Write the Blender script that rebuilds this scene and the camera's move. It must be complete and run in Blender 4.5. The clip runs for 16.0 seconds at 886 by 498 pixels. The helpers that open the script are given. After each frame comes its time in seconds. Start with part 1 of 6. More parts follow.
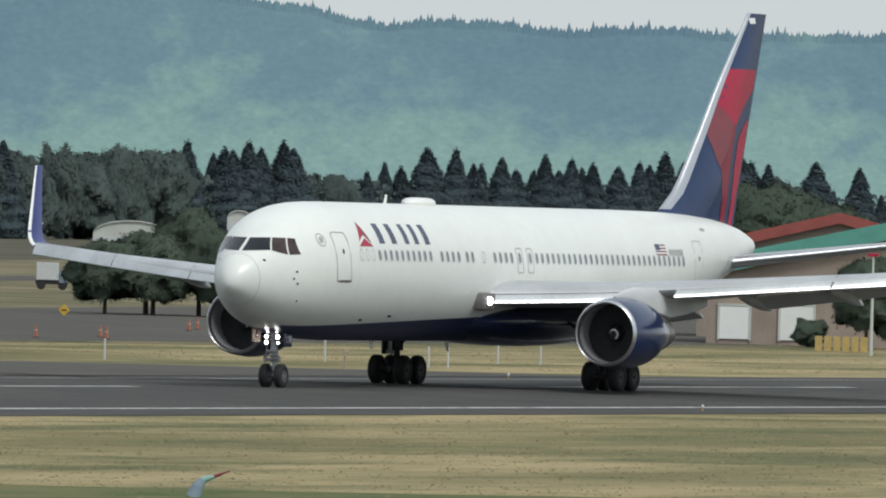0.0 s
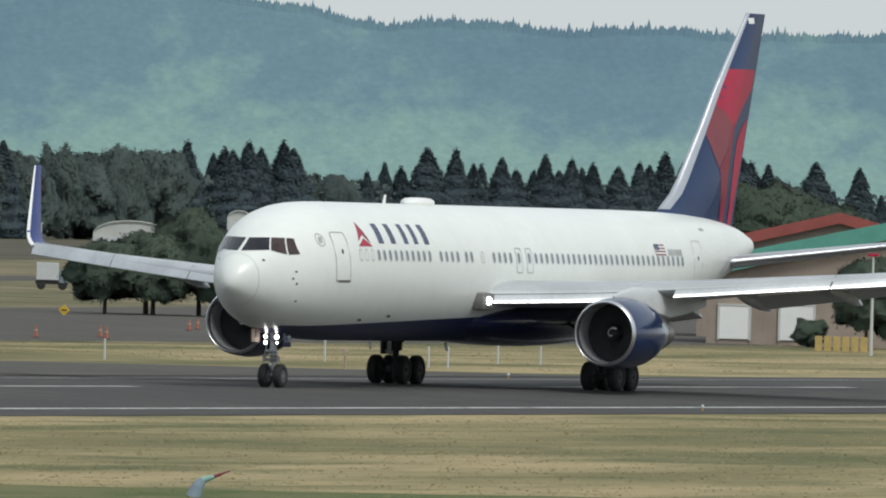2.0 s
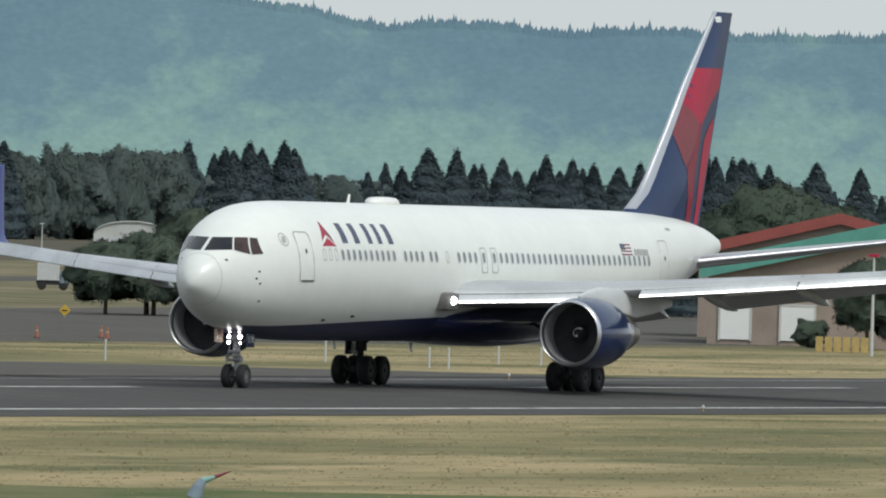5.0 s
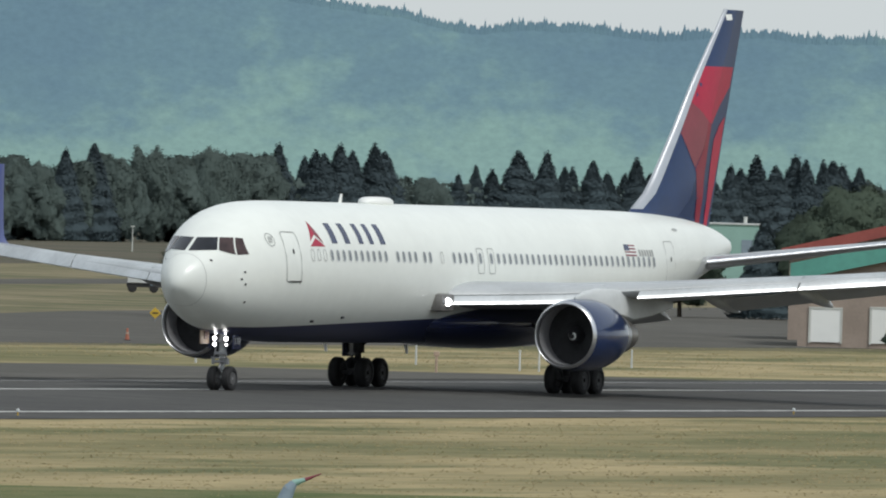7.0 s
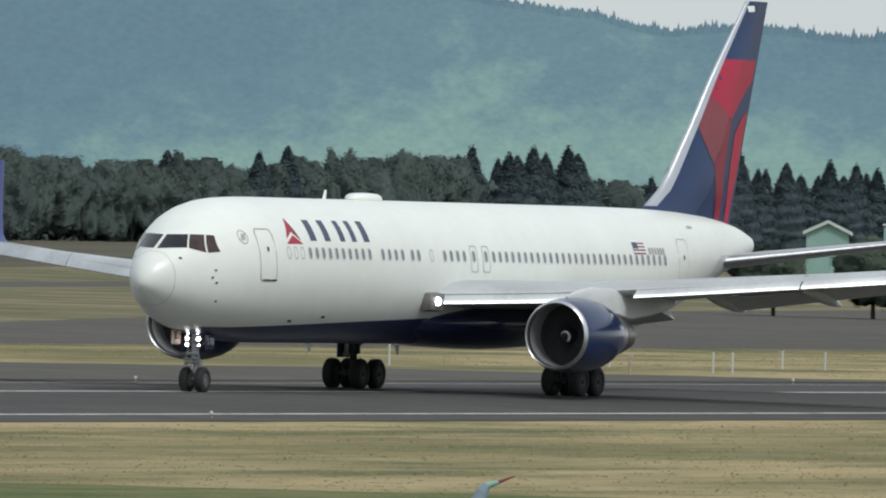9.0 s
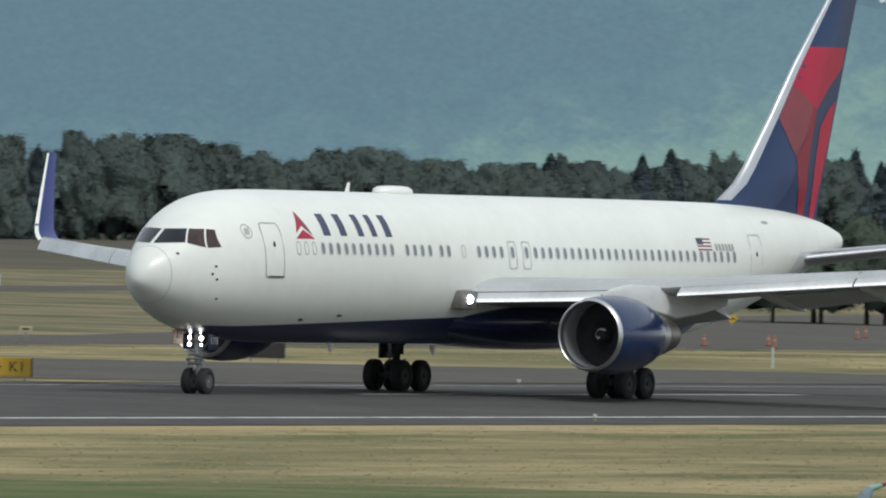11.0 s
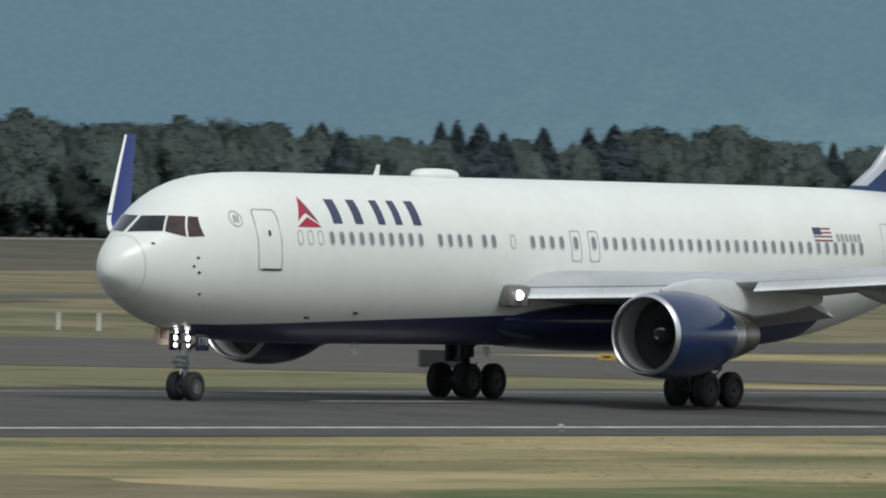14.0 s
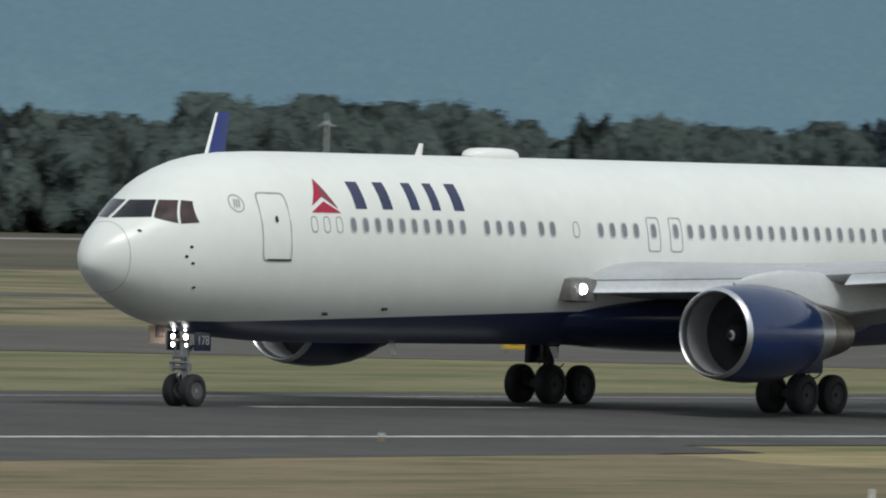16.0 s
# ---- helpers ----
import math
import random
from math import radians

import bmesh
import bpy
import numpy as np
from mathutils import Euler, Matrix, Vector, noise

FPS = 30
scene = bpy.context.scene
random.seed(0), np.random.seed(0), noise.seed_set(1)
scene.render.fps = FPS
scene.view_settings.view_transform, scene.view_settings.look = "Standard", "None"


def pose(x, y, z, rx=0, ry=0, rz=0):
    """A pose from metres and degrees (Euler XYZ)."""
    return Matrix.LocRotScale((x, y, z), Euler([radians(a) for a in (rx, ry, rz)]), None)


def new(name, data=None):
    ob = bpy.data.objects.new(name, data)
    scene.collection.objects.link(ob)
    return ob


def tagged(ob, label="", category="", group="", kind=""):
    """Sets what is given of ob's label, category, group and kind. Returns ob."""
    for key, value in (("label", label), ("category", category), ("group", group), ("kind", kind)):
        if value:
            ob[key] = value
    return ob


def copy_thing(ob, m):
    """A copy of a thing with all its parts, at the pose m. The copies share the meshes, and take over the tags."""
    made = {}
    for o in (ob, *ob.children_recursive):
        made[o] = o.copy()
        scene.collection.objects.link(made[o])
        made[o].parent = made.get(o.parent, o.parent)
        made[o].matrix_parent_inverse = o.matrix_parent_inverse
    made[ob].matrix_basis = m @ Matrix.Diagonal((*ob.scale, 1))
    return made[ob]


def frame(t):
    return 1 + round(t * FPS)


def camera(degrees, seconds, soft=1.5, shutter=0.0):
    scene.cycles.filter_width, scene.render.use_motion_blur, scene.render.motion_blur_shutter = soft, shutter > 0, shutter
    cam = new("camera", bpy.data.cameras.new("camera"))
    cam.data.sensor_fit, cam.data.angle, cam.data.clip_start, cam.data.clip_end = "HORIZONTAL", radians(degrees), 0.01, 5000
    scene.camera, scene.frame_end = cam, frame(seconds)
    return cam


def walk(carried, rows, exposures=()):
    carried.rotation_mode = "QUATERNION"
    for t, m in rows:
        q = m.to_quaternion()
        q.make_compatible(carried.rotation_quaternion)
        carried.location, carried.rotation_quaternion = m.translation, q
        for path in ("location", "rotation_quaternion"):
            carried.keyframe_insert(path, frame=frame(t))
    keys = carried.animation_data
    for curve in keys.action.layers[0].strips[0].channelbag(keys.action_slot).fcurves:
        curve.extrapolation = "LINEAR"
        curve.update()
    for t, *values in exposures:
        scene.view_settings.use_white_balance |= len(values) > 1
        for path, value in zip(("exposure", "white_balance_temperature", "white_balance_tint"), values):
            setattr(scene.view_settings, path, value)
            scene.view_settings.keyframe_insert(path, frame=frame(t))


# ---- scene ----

# ------------------------------------------------------------------ camera
EYE = (0.0, 0.0, 7.236)
cam = camera(3.65477, 16.0, soft=2.0, shutter=0.3)

# seconds, turn, tilt, roll of the camera on its tripod
AIM = [
    (0.0, -64.2900, -0.1790, 1.640), (2.0, -64.2900, -0.1790, 1.640), (3.5, -64.2900, -0.1785, 1.645),
    (5.0, -64.2870, -0.1770, 1.650), (6.0, -64.1713, -0.1750, 1.658), (6.5, -64.0470, -0.1763, 1.662),
    (7.0, -63.9135, -0.1767, 1.665), (7.5, -63.7320, -0.1797, 1.646), (8.0, -63.5386, -0.1843, 1.640),
    (8.2, -63.4522, -0.1850, 1.640), (10.3, -62.2875, -0.2080, 1.625), (10.5, -62.0911, -0.2117, 1.625),
    (11.0, -61.5344, -0.2219, 1.615), (11.5, -60.9967, -0.2325, 1.612), (12.0, -60.4472, -0.2424, 1.598),
    (12.5, -59.7593, -0.2553, 1.585), (13.0, -59.0701, -0.2674, 1.570), (13.5, -58.4420, -0.2784, 1.575),
    (14.0, -57.6170, -0.2940, 1.552), (14.5, -56.5842, -0.3139, 1.520), (15.0, -55.5267, -0.3335, 1.540),
    (15.5, -54.4642, -0.3552, 1.535), (16.0, -53.1069, -0.3810, 1.522)]
walk(cam, [(t, pose(*EYE, 90 + tilt, 0, turn) @ pose(0, 0, 0, 0, 0, roll)) for t, turn, tilt, roll in AIM],
     exposures=((0.0, 0.66, 6350, 9), (8.0, 0.66, 6350, 9), (16.0, 0.50, 6350, 9)))

# seconds, way of the airliner's nose along the runway, heading
ROLL = [
    (0.0, 475.00, 2.46), (1.5, 474.97, 2.48), (2.0, 474.91, 2.48), (2.5, 474.78, 2.47), (3.0, 474.55, 2.46), (3.5, 474.20, 2.48),
    (5.0, 471.60, 2.56), (6.0, 468.17, 2.52), (6.5, 465.85, 2.25), (7.0, 463.20, 2.03), (7.5, 459.65, 1.78), (8.0, 455.66, 1.58),
    (8.2, 453.93, 1.47), (10.3, 429.99, 0.10), (10.5, 427.10, -0.12), (11.0, 418.67, -0.44), (11.5, 410.11, -0.60), (12.0, 401.39, -0.72),
    (12.5, 390.76, -0.95), (13.0, 380.06, -1.27), (13.5, 370.20, -1.51), (14.0, 358.12, -1.63), (14.5, 344.47, -1.64), (15.0, 330.95, -1.55),
    (15.5, 317.83, -1.47), (16.0, 302.17, -1.41)]
MID = 239.68  # the runway's centreline, y

# ------------------------------------------------------------------ world and sun
SUN_UP, SUN_TURN = 52.0, 205.0
world = bpy.data.worlds.new("world")
scene.world = world
world.use_nodes = True
wt = world.node_tree
wt.nodes.clear()
sky = wt.nodes.new("ShaderNodeTexSky")
sky.sky_type, sky.sun_disc = "NISHITA", False
sky.sun_elevation, sky.sun_rotation = radians(SUN_UP), radians(SUN_TURN)
sky.air_density, sky.dust_density, sky.ozone_density = 1.0, 1.5, 1.0
sky_level = wt.nodes.new("ShaderNodeMix")
sky_level.data_type, sky_level.blend_type = "RGBA", "MULTIPLY"
sky_level.inputs["Factor"].default_value = 1.0
sky_level.inputs["B"].default_value = (0.07, 0.07, 0.07, 1)
# the cloud cover that veils most of the sky
veil = wt.nodes.new("ShaderNodeMix")
veil.data_type = "RGBA"
veil.inputs["Factor"].default_value = 0.78
veil.inputs["B"].default_value = (0.44, 0.468, 0.478, 1)
back = wt.nodes.new("ShaderNodeBackground")
back.inputs["Strength"].default_value = 1.0
wout = wt.nodes.new("ShaderNodeOutputWorld")
wt.links.new(sky.outputs[0], sky_level.inputs["A"])
wt.links.new(sky_level.outputs["Result"], veil.inputs["A"])
wt.links.new(veil.outputs["Result"], back.inputs["Color"])
wt.links.new(back.outputs[0], wout.inputs["Surface"])

sun = new("sun", bpy.data.lights.new("sun", "SUN"))
sun.data.energy, sun.data.angle, sun.data.color = 1.2, radians(16), (1.0, 0.97, 0.92)
sun.rotation_euler = Euler((radians(90 - SUN_UP), 0, radians(180 - SUN_TURN)))


# ------------------------------------------------------------------ materials
def mat(name, colour, rough=0.6, metal=0.0, spread=0.12, scale=3.0, fine=40.0, bump=0.0, second=None, stretch=(1, 1, 1), coat=0.0, glow=0.0, glow_colour=None, island=0.0):
    """A surface with variation at two scales; second: the colour it drifts to."""
    m = bpy.data.materials.new(name)
    m.use_nodes = True
    nt = m.node_tree
    b = nt.nodes["Principled BSDF"]
    b.inputs["Roughness"].default_value, b.inputs["Metallic"].default_value = rough, metal
    b.inputs["Coat Weight"].default_value = coat
    b.inputs["Coat Roughness"].default_value = 0.08
    co = nt.nodes.new("ShaderNodeTexCoord")
    mp = nt.nodes.new("ShaderNodeMapping")
    mp.inputs["Scale"].default_value = stretch
    nt.links.new(co.outputs["Object"], mp.inputs["Vector"])
    big, small = nt.nodes.new("ShaderNodeTexNoise"), nt.nodes.new("ShaderNodeTexNoise")
    for n, s, d in ((big, scale, 4), (small, fine, 3)):
        n.inputs["Scale"].default_value, n.inputs["Detail"].default_value = s, d
        nt.links.new(mp.outputs[0], n.inputs["Vector"])
    add = nt.nodes.new("ShaderNodeMath")
    add.operation = "MULTIPLY_ADD"
    add.inputs[1].default_value = 0.45
    nt.links.new(small.outputs["Fac"], add.inputs[0])
    nt.links.new(big.outputs["Fac"], add.inputs[2])
    ramp = nt.nodes.new("ShaderNodeValToRGB")
    c = np.array(colour)
    d = np.array(second) if second else c * (1 - 2 * spread)
    e = ramp.color_ramp.elements
    e[0].position, e[1].position = 0.52, 0.92
    e[0].color, e[1].color = (*d, 1), (*c * (1 + (0 if second else spread)), 1)
    nt.links.new(add.outputs[0], ramp.inputs["Fac"])
    last = ramp.outputs["Color"]
    if island:
        geo = nt.nodes.new("ShaderNodeNewGeometry")
        hsv = nt.nodes.new("ShaderNodeHueSaturation")
        rng = nt.nodes.new("ShaderNodeMapRange")
        rng.inputs["To Min"].default_value, rng.inputs["To Max"].default_value = 1 - island, 1 + island
        nt.links.new(geo.outputs["Random Per Island"], rng.inputs["Value"])
        nt.links.new(rng.outputs[0], hsv.inputs["Value"])
        nt.links.new(last, hsv.inputs["Color"])
        last = hsv.outputs[0]
    nt.links.new(last, b.inputs["Base Color"])
    if bump:
        bp = nt.nodes.new("ShaderNodeBump")
        bp.inputs["Strength"].default_value, bp.inputs["Distance"].default_value = bump, 0.02
        nt.links.new(small.outputs["Fac"], bp.inputs["Height"])
        nt.links.new(bp.outputs[0], b.inputs["Normal"])
    if glow:
        b.inputs["Emission Color"].default_value = (*(glow_colour or colour), 1)
        b.inputs["Emission Strength"].default_value = glow
    return m


WHITE = mat("white_paint", (0.80, 0.81, 0.78), 0.28, spread=0.02, scale=0.25, fine=2.0, coat=0.3)
NAVY = mat("navy_paint", (0.018, 0.027, 0.085), 0.25, spread=0.1, scale=0.4, fine=4, coat=0.3)
BLUE = mat("blue_paint", (0.007, 0.022, 0.080), 0.20, spread=0.1, scale=0.4, fine=4, coat=0.5)
RED = mat("red_paint", (0.40, 0.006, 0.042), 0.42, spread=0.06, scale=0.5, fine=4)
CRIMSON = mat("crimson_paint", (0.24, 0.006, 0.03), 0.4, spread=0.06, scale=0.5, fine=4)
DARK_RED = mat("dark_red_paint", (0.22, 0.04, 0.055), 0.42, spread=0.06, scale=0.5, fine=4)
WINGLET_BLUE = mat("winglet_blue", (0.022, 0.040, 0.20), 0.35, spread=0.08, scale=0.5, fine=4)
FIN_BLUE = mat("fin_blue", (0.008, 0.030, 0.105), 0.34, spread=0.1, scale=0.4, fine=4)
GREY = mat("grey_paint", (0.42, 0.44, 0.45), 0.38, spread=0.06, scale=0.6, fine=6)
LIGHT_GREY = mat("light_grey_paint", (0.55, 0.57, 0.57), 0.35, spread=0.06, scale=0.6, fine=6)
SLAT = mat("slat_metal", (0.66, 0.68, 0.68), 0.30, 0.75, spread=0.08, scale=0.6, fine=6)
SILVER = mat("bare_aluminium", (0.66, 0.67, 0.69), 0.34, 1.0, spread=0.04, scale=0.8, fine=8)
STEEL = mat("dull_steel", (0.32, 0.32, 0.33), 0.4, 0.9, spread=0.1, scale=3, fine=20)
HOT = mat("heated_metal", (0.30, 0.27, 0.24), 0.38, 0.9, spread=0.2, scale=2, fine=12)
# main gear metal, coloured near black for the shade under the aircraft
GEAR = mat("shaded_gear_metal", (0.045, 0.044, 0.046), 0.6, 0.3, spread=0.25, scale=3, fine=20)
HUB = mat("wheel_hub_grey", (0.13, 0.13, 0.13), 0.5, 0.4, spread=0.2, scale=4, fine=20)
DARK = mat("dark_metal", (0.035, 0.035, 0.038), 0.5, 0.4, spread=0.2, scale=3, fine=20)
RECESS = mat("lamp_recess_metal", (0.26, 0.25, 0.24), 0.45, 0.5, spread=0.15, scale=2, fine=14)
LINER = mat("inlet_liner", (0.30, 0.30, 0.31), 0.45, 0.3, spread=0.05, scale=2, fine=30)
RUBBER = mat("tyre_rubber", (0.018, 0.018, 0.019), 0.75, spread=0.15, scale=4, fine=30, bump=0.2)
SEAM = mat("seam_grey", (0.36, 0.37, 0.36), 0.5, spread=0.05)
PANE = mat("cabin_window", (0.20, 0.22, 0.23), 0.12, spread=0.1)
SCREEN = mat("cockpit_glass", (0.016, 0.018, 0.026), 0.10, spread=0.25, scale=1.2, fine=4)
SIDE_SCREEN = mat("cockpit_side_glass", (0.050, 0.030, 0.030), 0.14, spread=0.25, scale=1.2, fine=4)
LAMP = mat("lit_lamp", (1.0, 0.97, 0.92), 0.3, glow=9.0, glow_colour=(1.0, 0.96, 0.92))
BROWN_METAL = mat("gear_bay_brown", (0.14, 0.07, 0.055), 0.5, spread=0.15, scale=3, fine=12)
TAN = mat("tan_paint", (0.45, 0.33, 0.24), 0.5)


def livery():
    """White fuselage paint over a navy belly, the border rising gently aft."""
    m = mat("fuselage_paint", (0.765, 0.79, 0.745), 0.34, spread=0.025, scale=0.25, fine=2.0, coat=0.08)
    nt = m.node_tree
    b = nt.nodes["Principled BSDF"]
    white = b.inputs["Base Color"].links[0].from_socket
    co = nt.nodes.new("ShaderNodeTexCoord")
    sep = nt.nodes.new("ShaderNodeSeparateXYZ")
    nt.links.new(co.outputs["Object"], sep.inputs[0])
    line = nt.nodes.new("ShaderNodeMapRange")
    line.inputs["From Min"].default_value, line.inputs["From Max"].default_value = -23.0, -8.0
    line.inputs["To Min"].default_value, line.inputs["To Max"].default_value = 2.44, 2.86
    nt.links.new(sep.outputs["X"], line.inputs["Value"])
    less = nt.nodes.new("ShaderNodeMath")
    less.operation = "LESS_THAN"
    nt.links.new(sep.outputs["Z"], less.inputs[0])
    nt.links.new(line.outputs[0], less.inputs[1])
    ahead = nt.nodes.new("ShaderNodeMath")
    ahead.operation = "GREATER_THAN"
    ahead.inputs[1].default_value = -24.2
    nt.links.new(sep.outputs["X"], ahead.inputs[0])
    aft = nt.nodes.new("ShaderNodeMath")
    aft.operation = "LESS_THAN"
    aft.inputs[1].default_value = 11.0
    nt.links.new(sep.outputs["X"], aft.inputs[0])
    both = nt.nodes.new("ShaderNodeMath")
    both.operation = "MULTIPLY"
    nt.links.new(ahead.outputs[0], both.inputs[0])
    nt.links.new(less.outputs[0], both.inputs[1])
    all3 = nt.nodes.new("ShaderNodeMath")
    all3.operation = "MULTIPLY"
    nt.links.new(both.outputs[0], all3.inputs[0])
    nt.links.new(aft.outputs[0], all3.inputs[1])
    mix = nt.nodes.new("ShaderNodeMix")
    mix.data_type = "RGBA"
    mix.inputs["B"].default_value = (0.018, 0.027, 0.085, 1)
    nt.links.new(all3.outputs[0], mix.inputs["Factor"])
    nt.links.new(white, mix.inputs["A"])
    nt.links.new(mix.outputs["Result"], b.inputs["Base Color"])
    return m


SKIN = livery()


# ------------------------------------------------------------------ mesh helpers
def part(name, bm, material, parent=None, label="", smooth=30.0, origin=None):
    """One mesh object from a bmesh, under a thing or a part."""
    if origin:
        bmesh.ops.translate(bm, verts=bm.verts, vec=-Vector(origin))
    bmesh.ops.recalc_face_normals(bm, faces=bm.faces)
    me = bpy.data.meshes.new(name)
    bm.to_mesh(me)
    bm.free()
    for m in material if isinstance(material, (list, tuple)) else [material]:
        me.materials.append(m)
    if smooth:
        me.shade_smooth()
        me.set_sharp_from_angle(angle=radians(smooth))
    ob = new(name, me)
    ob.parent = parent
    if origin:
        ob.location = origin
    if label:
        ob["label"] = label
    return ob


def loft(bm, rings, closed=True, cap=True):
    """Skin rings of equal count."""
    vs = [[bm.verts.new(p) for p in r] for r in rings]
    n = len(vs[0])
    for a, b in zip(vs, vs[1:]):
        for i in range(n if closed else n - 1):
            j = (i + 1) % n
            bm.faces.new((a[i], a[j], b[j], b[i]))
    if cap and closed:
        bm.faces.new(vs[0][::-1])
        bm.faces.new(vs[-1])
    return bm


def tube(bm, a, b, ra, rb=None, n=14, cap=True):
    """A round bar from a to b."""
    a, b = Vector(a), Vector(b)
    rb = ra if rb is None else rb
    m = (b - a).to_track_quat("Z", "Y").to_matrix()
    ring = [m @ Vector((math.cos(2 * math.pi * i / n), math.sin(2 * math.pi * i / n), 0)) for i in range(n)]
    return loft(bm, [[a + p * ra for p in ring], [b + p * rb for p in ring]], cap=cap)


def turned(bm, base, axis, profile, n=32, cap=True):
    """A body of revolution: profile of (way along the axis, radius)."""
    m = Vector(axis).to_track_quat("Z", "Y").to_matrix()
    ring = [Vector((math.cos(2 * math.pi * i / n), math.sin(2 * math.pi * i / n), 0)) for i in range(n)]
    return loft(bm, [[Vector(base) + m @ (p * max(r, 0.002) + Vector((0, 0, s))) for p in ring] for s, r in profile], cap=cap)


def block(bm, centre, size, bevel=0.0, turn=0.0):
    r = bmesh.ops.create_cube(bm, size=1.0, matrix=Matrix.Translation(centre) @ Matrix.Rotation(turn, 4, "Z") @ Matrix.Diagonal((*size, 1)))
    if bevel:
        es = list({e for v in r["verts"] for e in v.link_edges})
        bmesh.ops.bevel(bm, geom=es, offset=bevel, segments=2, affect="EDGES", profile=0.7)
    return bm


def L(u, v, w):
    """Airliner space: u aft of the nose, v to its left, w above the ground."""
    return Vector((u - 29.0, -v, w))


# ------------------------------------------------------------------ the airliner
ST_U = [1.4, 1.5, 1.73, 2.14, 2.72, 3.21, 3.79, 4.37, 5.11, 5.94, 6.84, 8.0, 9.5, 36.5, 39.0, 41.5, 44.0, 46.5, 49.0, 51.2, 53.0, 54.3]
NOSE = 1.4
ST_TOP = [4.02, 4.42, 4.76, 5.10, 5.46, 5.79, 6.18, 6.51, 6.80, 7.03, 7.17, 7.24, 7.26, 7.26, 7.26, 7.25, 7.23, 7.18, 7.06, 6.86, 6.60, 6.25]
ST_BOT = [4.02, 3.85, 3.58, 3.26, 2.97, 2.77, 2.55, 2.39, 2.25, 2.11, 2.00, 1.91, 1.85, 1.85, 1.95, 2.28, 2.80, 3.42, 4.08, 4.66, 5.14, 5.50]
ST_HW = [0.0, 0.25, 0.54, 0.86, 1.17, 1.40, 1.65, 1.89, 2.16, 2.36, 2.46, 2.51, 2.515, 2.515, 2.48, 2.38, 2.18, 1.88, 1.48, 1.06, 0.70, 0.40]


def station(u):
    return [float(np.interp(u, ST_U, s)) for s in (ST_TOP, ST_BOT, ST_HW)]


def smooth_station(u):
    """Stations rounded off between the frames of the fuselage."""
    k = min(0.3, 0.3 * max(u - NOSE, 0))
    q = [station(max(u + d * k, NOSE)) for d in (-1, -0.5, 0, 0.5, 1)]
    return [sum(w * s[i] for w, s in zip((1, 2, 2, 2, 1), q)) / 8 for i in range(3)]


POW = 2.12


def side(u, w):
    """Half width of the fuselage at height w."""
    top, bot, hw = smooth_station(u)
    c, h = (top + bot) / 2, (top - bot) / 2
    k = min(abs((w - c) / h), 1.0)
    return hw * (1 - k ** POW) ** (1 / POW)


def front(v, w, lo=1.42, hi=9.0):
    """The station at which the fuselage is v wide at height w."""
    for _ in range(30):
        m = (lo + hi) / 2
        if side(m, w) < v:
            lo = m
        else:
            hi = m
    return (lo + hi) / 2


def skin_patch(corners, out=0.012, n=8, left=1):
    """A patch of the fuselage's side: four corners (u, w), skin deep."""
    bm = bmesh.new()
    a, b, c, d = corners
    grid = []
    for i in range(n + 1):
        row = []
        for j in range(n + 1):
            s, t = i / n, j / n
            u = (a[0] * (1 - s) + b[0] * s) * (1 - t) + (d[0] * (1 - s) + c[0] * s) * t
            w = (a[1] * (1 - s) + b[1] * s) * (1 - t) + (d[1] * (1 - s) + c[1] * s) * t
            row.append(bm.verts.new(L(u, left * (side(u, w) + out), w)))
        grid.append(row)
    for i in range(n):
        for j in range(n):
            bm.faces.new((grid[i][j], grid[i + 1][j], grid[i + 1][j + 1], grid[i][j + 1]))
    return bm


def skin_ring(cu, cw, hu, hw, line, pw=4.0, out=0.014, left=1, n=36, lean=0.0, fill=False):
    """A rounded outline (or filled rounded pane) on the fuselage's side."""
    bm = bmesh.new()
    rings = []
    for k in (1.0, 0.0) if not fill else (1.0, 0.6, 0.0):
        ring = []
        for i in range(n):
            t = 2 * math.pi * i / n
            c, s = math.cos(t), math.sin(t)
            x, y = math.copysign(abs(c) ** (2 / pw), c), math.copysign(abs(s) ** (2 / pw), s)
            if fill:
                x, y = x * (hu * k), y * (hw * k)
            else:
                x, y = x * (hu - line * (1 - k)), y * (hw - line * (1 - k))
            u, w = cu + x + lean * y, cw + y
            ring.append(bm.verts.new(L(u, left * (side(u, w) + out), w)))
        rings.append(ring)
    for a, b in zip(rings, rings[1:]):
        for i in range(n):
            j = (i + 1) % n
            bm.faces.new((a[i], a[j], b[j], b[i]))
    bmesh.ops.remove_doubles(bm, verts=bm.verts, dist=0.0005)
    return bm


def aerofoil(chord, thick, n=18, droop=0.0):
    """Points of a wing section, leading edge at 0, as (x, z)."""
    pts = []
    for i in range(2 * n):
        t = i / n
        x = 0.5 * (1 + math.cos(math.pi * t)) if t <= 1 else 0.5 * (1 - math.cos(math.pi * (t - 1)))
        yt = 5 * thick * (0.2969 * math.sqrt(x) - 0.126 * x - 0.3516 * x * x + 0.2843 * x ** 3 - 0.1015 * x ** 4)
        z = yt + 0.015 * math.sin(math.pi * x) if t <= 1 else -yt * 0.85 + 0.015 * math.sin(math.pi * x)
        pts.append((x * chord, z * chord - droop * (1 - x) ** 3 * chord))
    return pts


def bend(v, s):
    """How far a wing is bent up or down from its rigged line; the outer panels flex."""
    return 0.040 * max(v - 6.6, 0.0) if s > 0 else float(np.interp(v, [6, 12.5, 24], [0.0, -0.11, 0.06]))


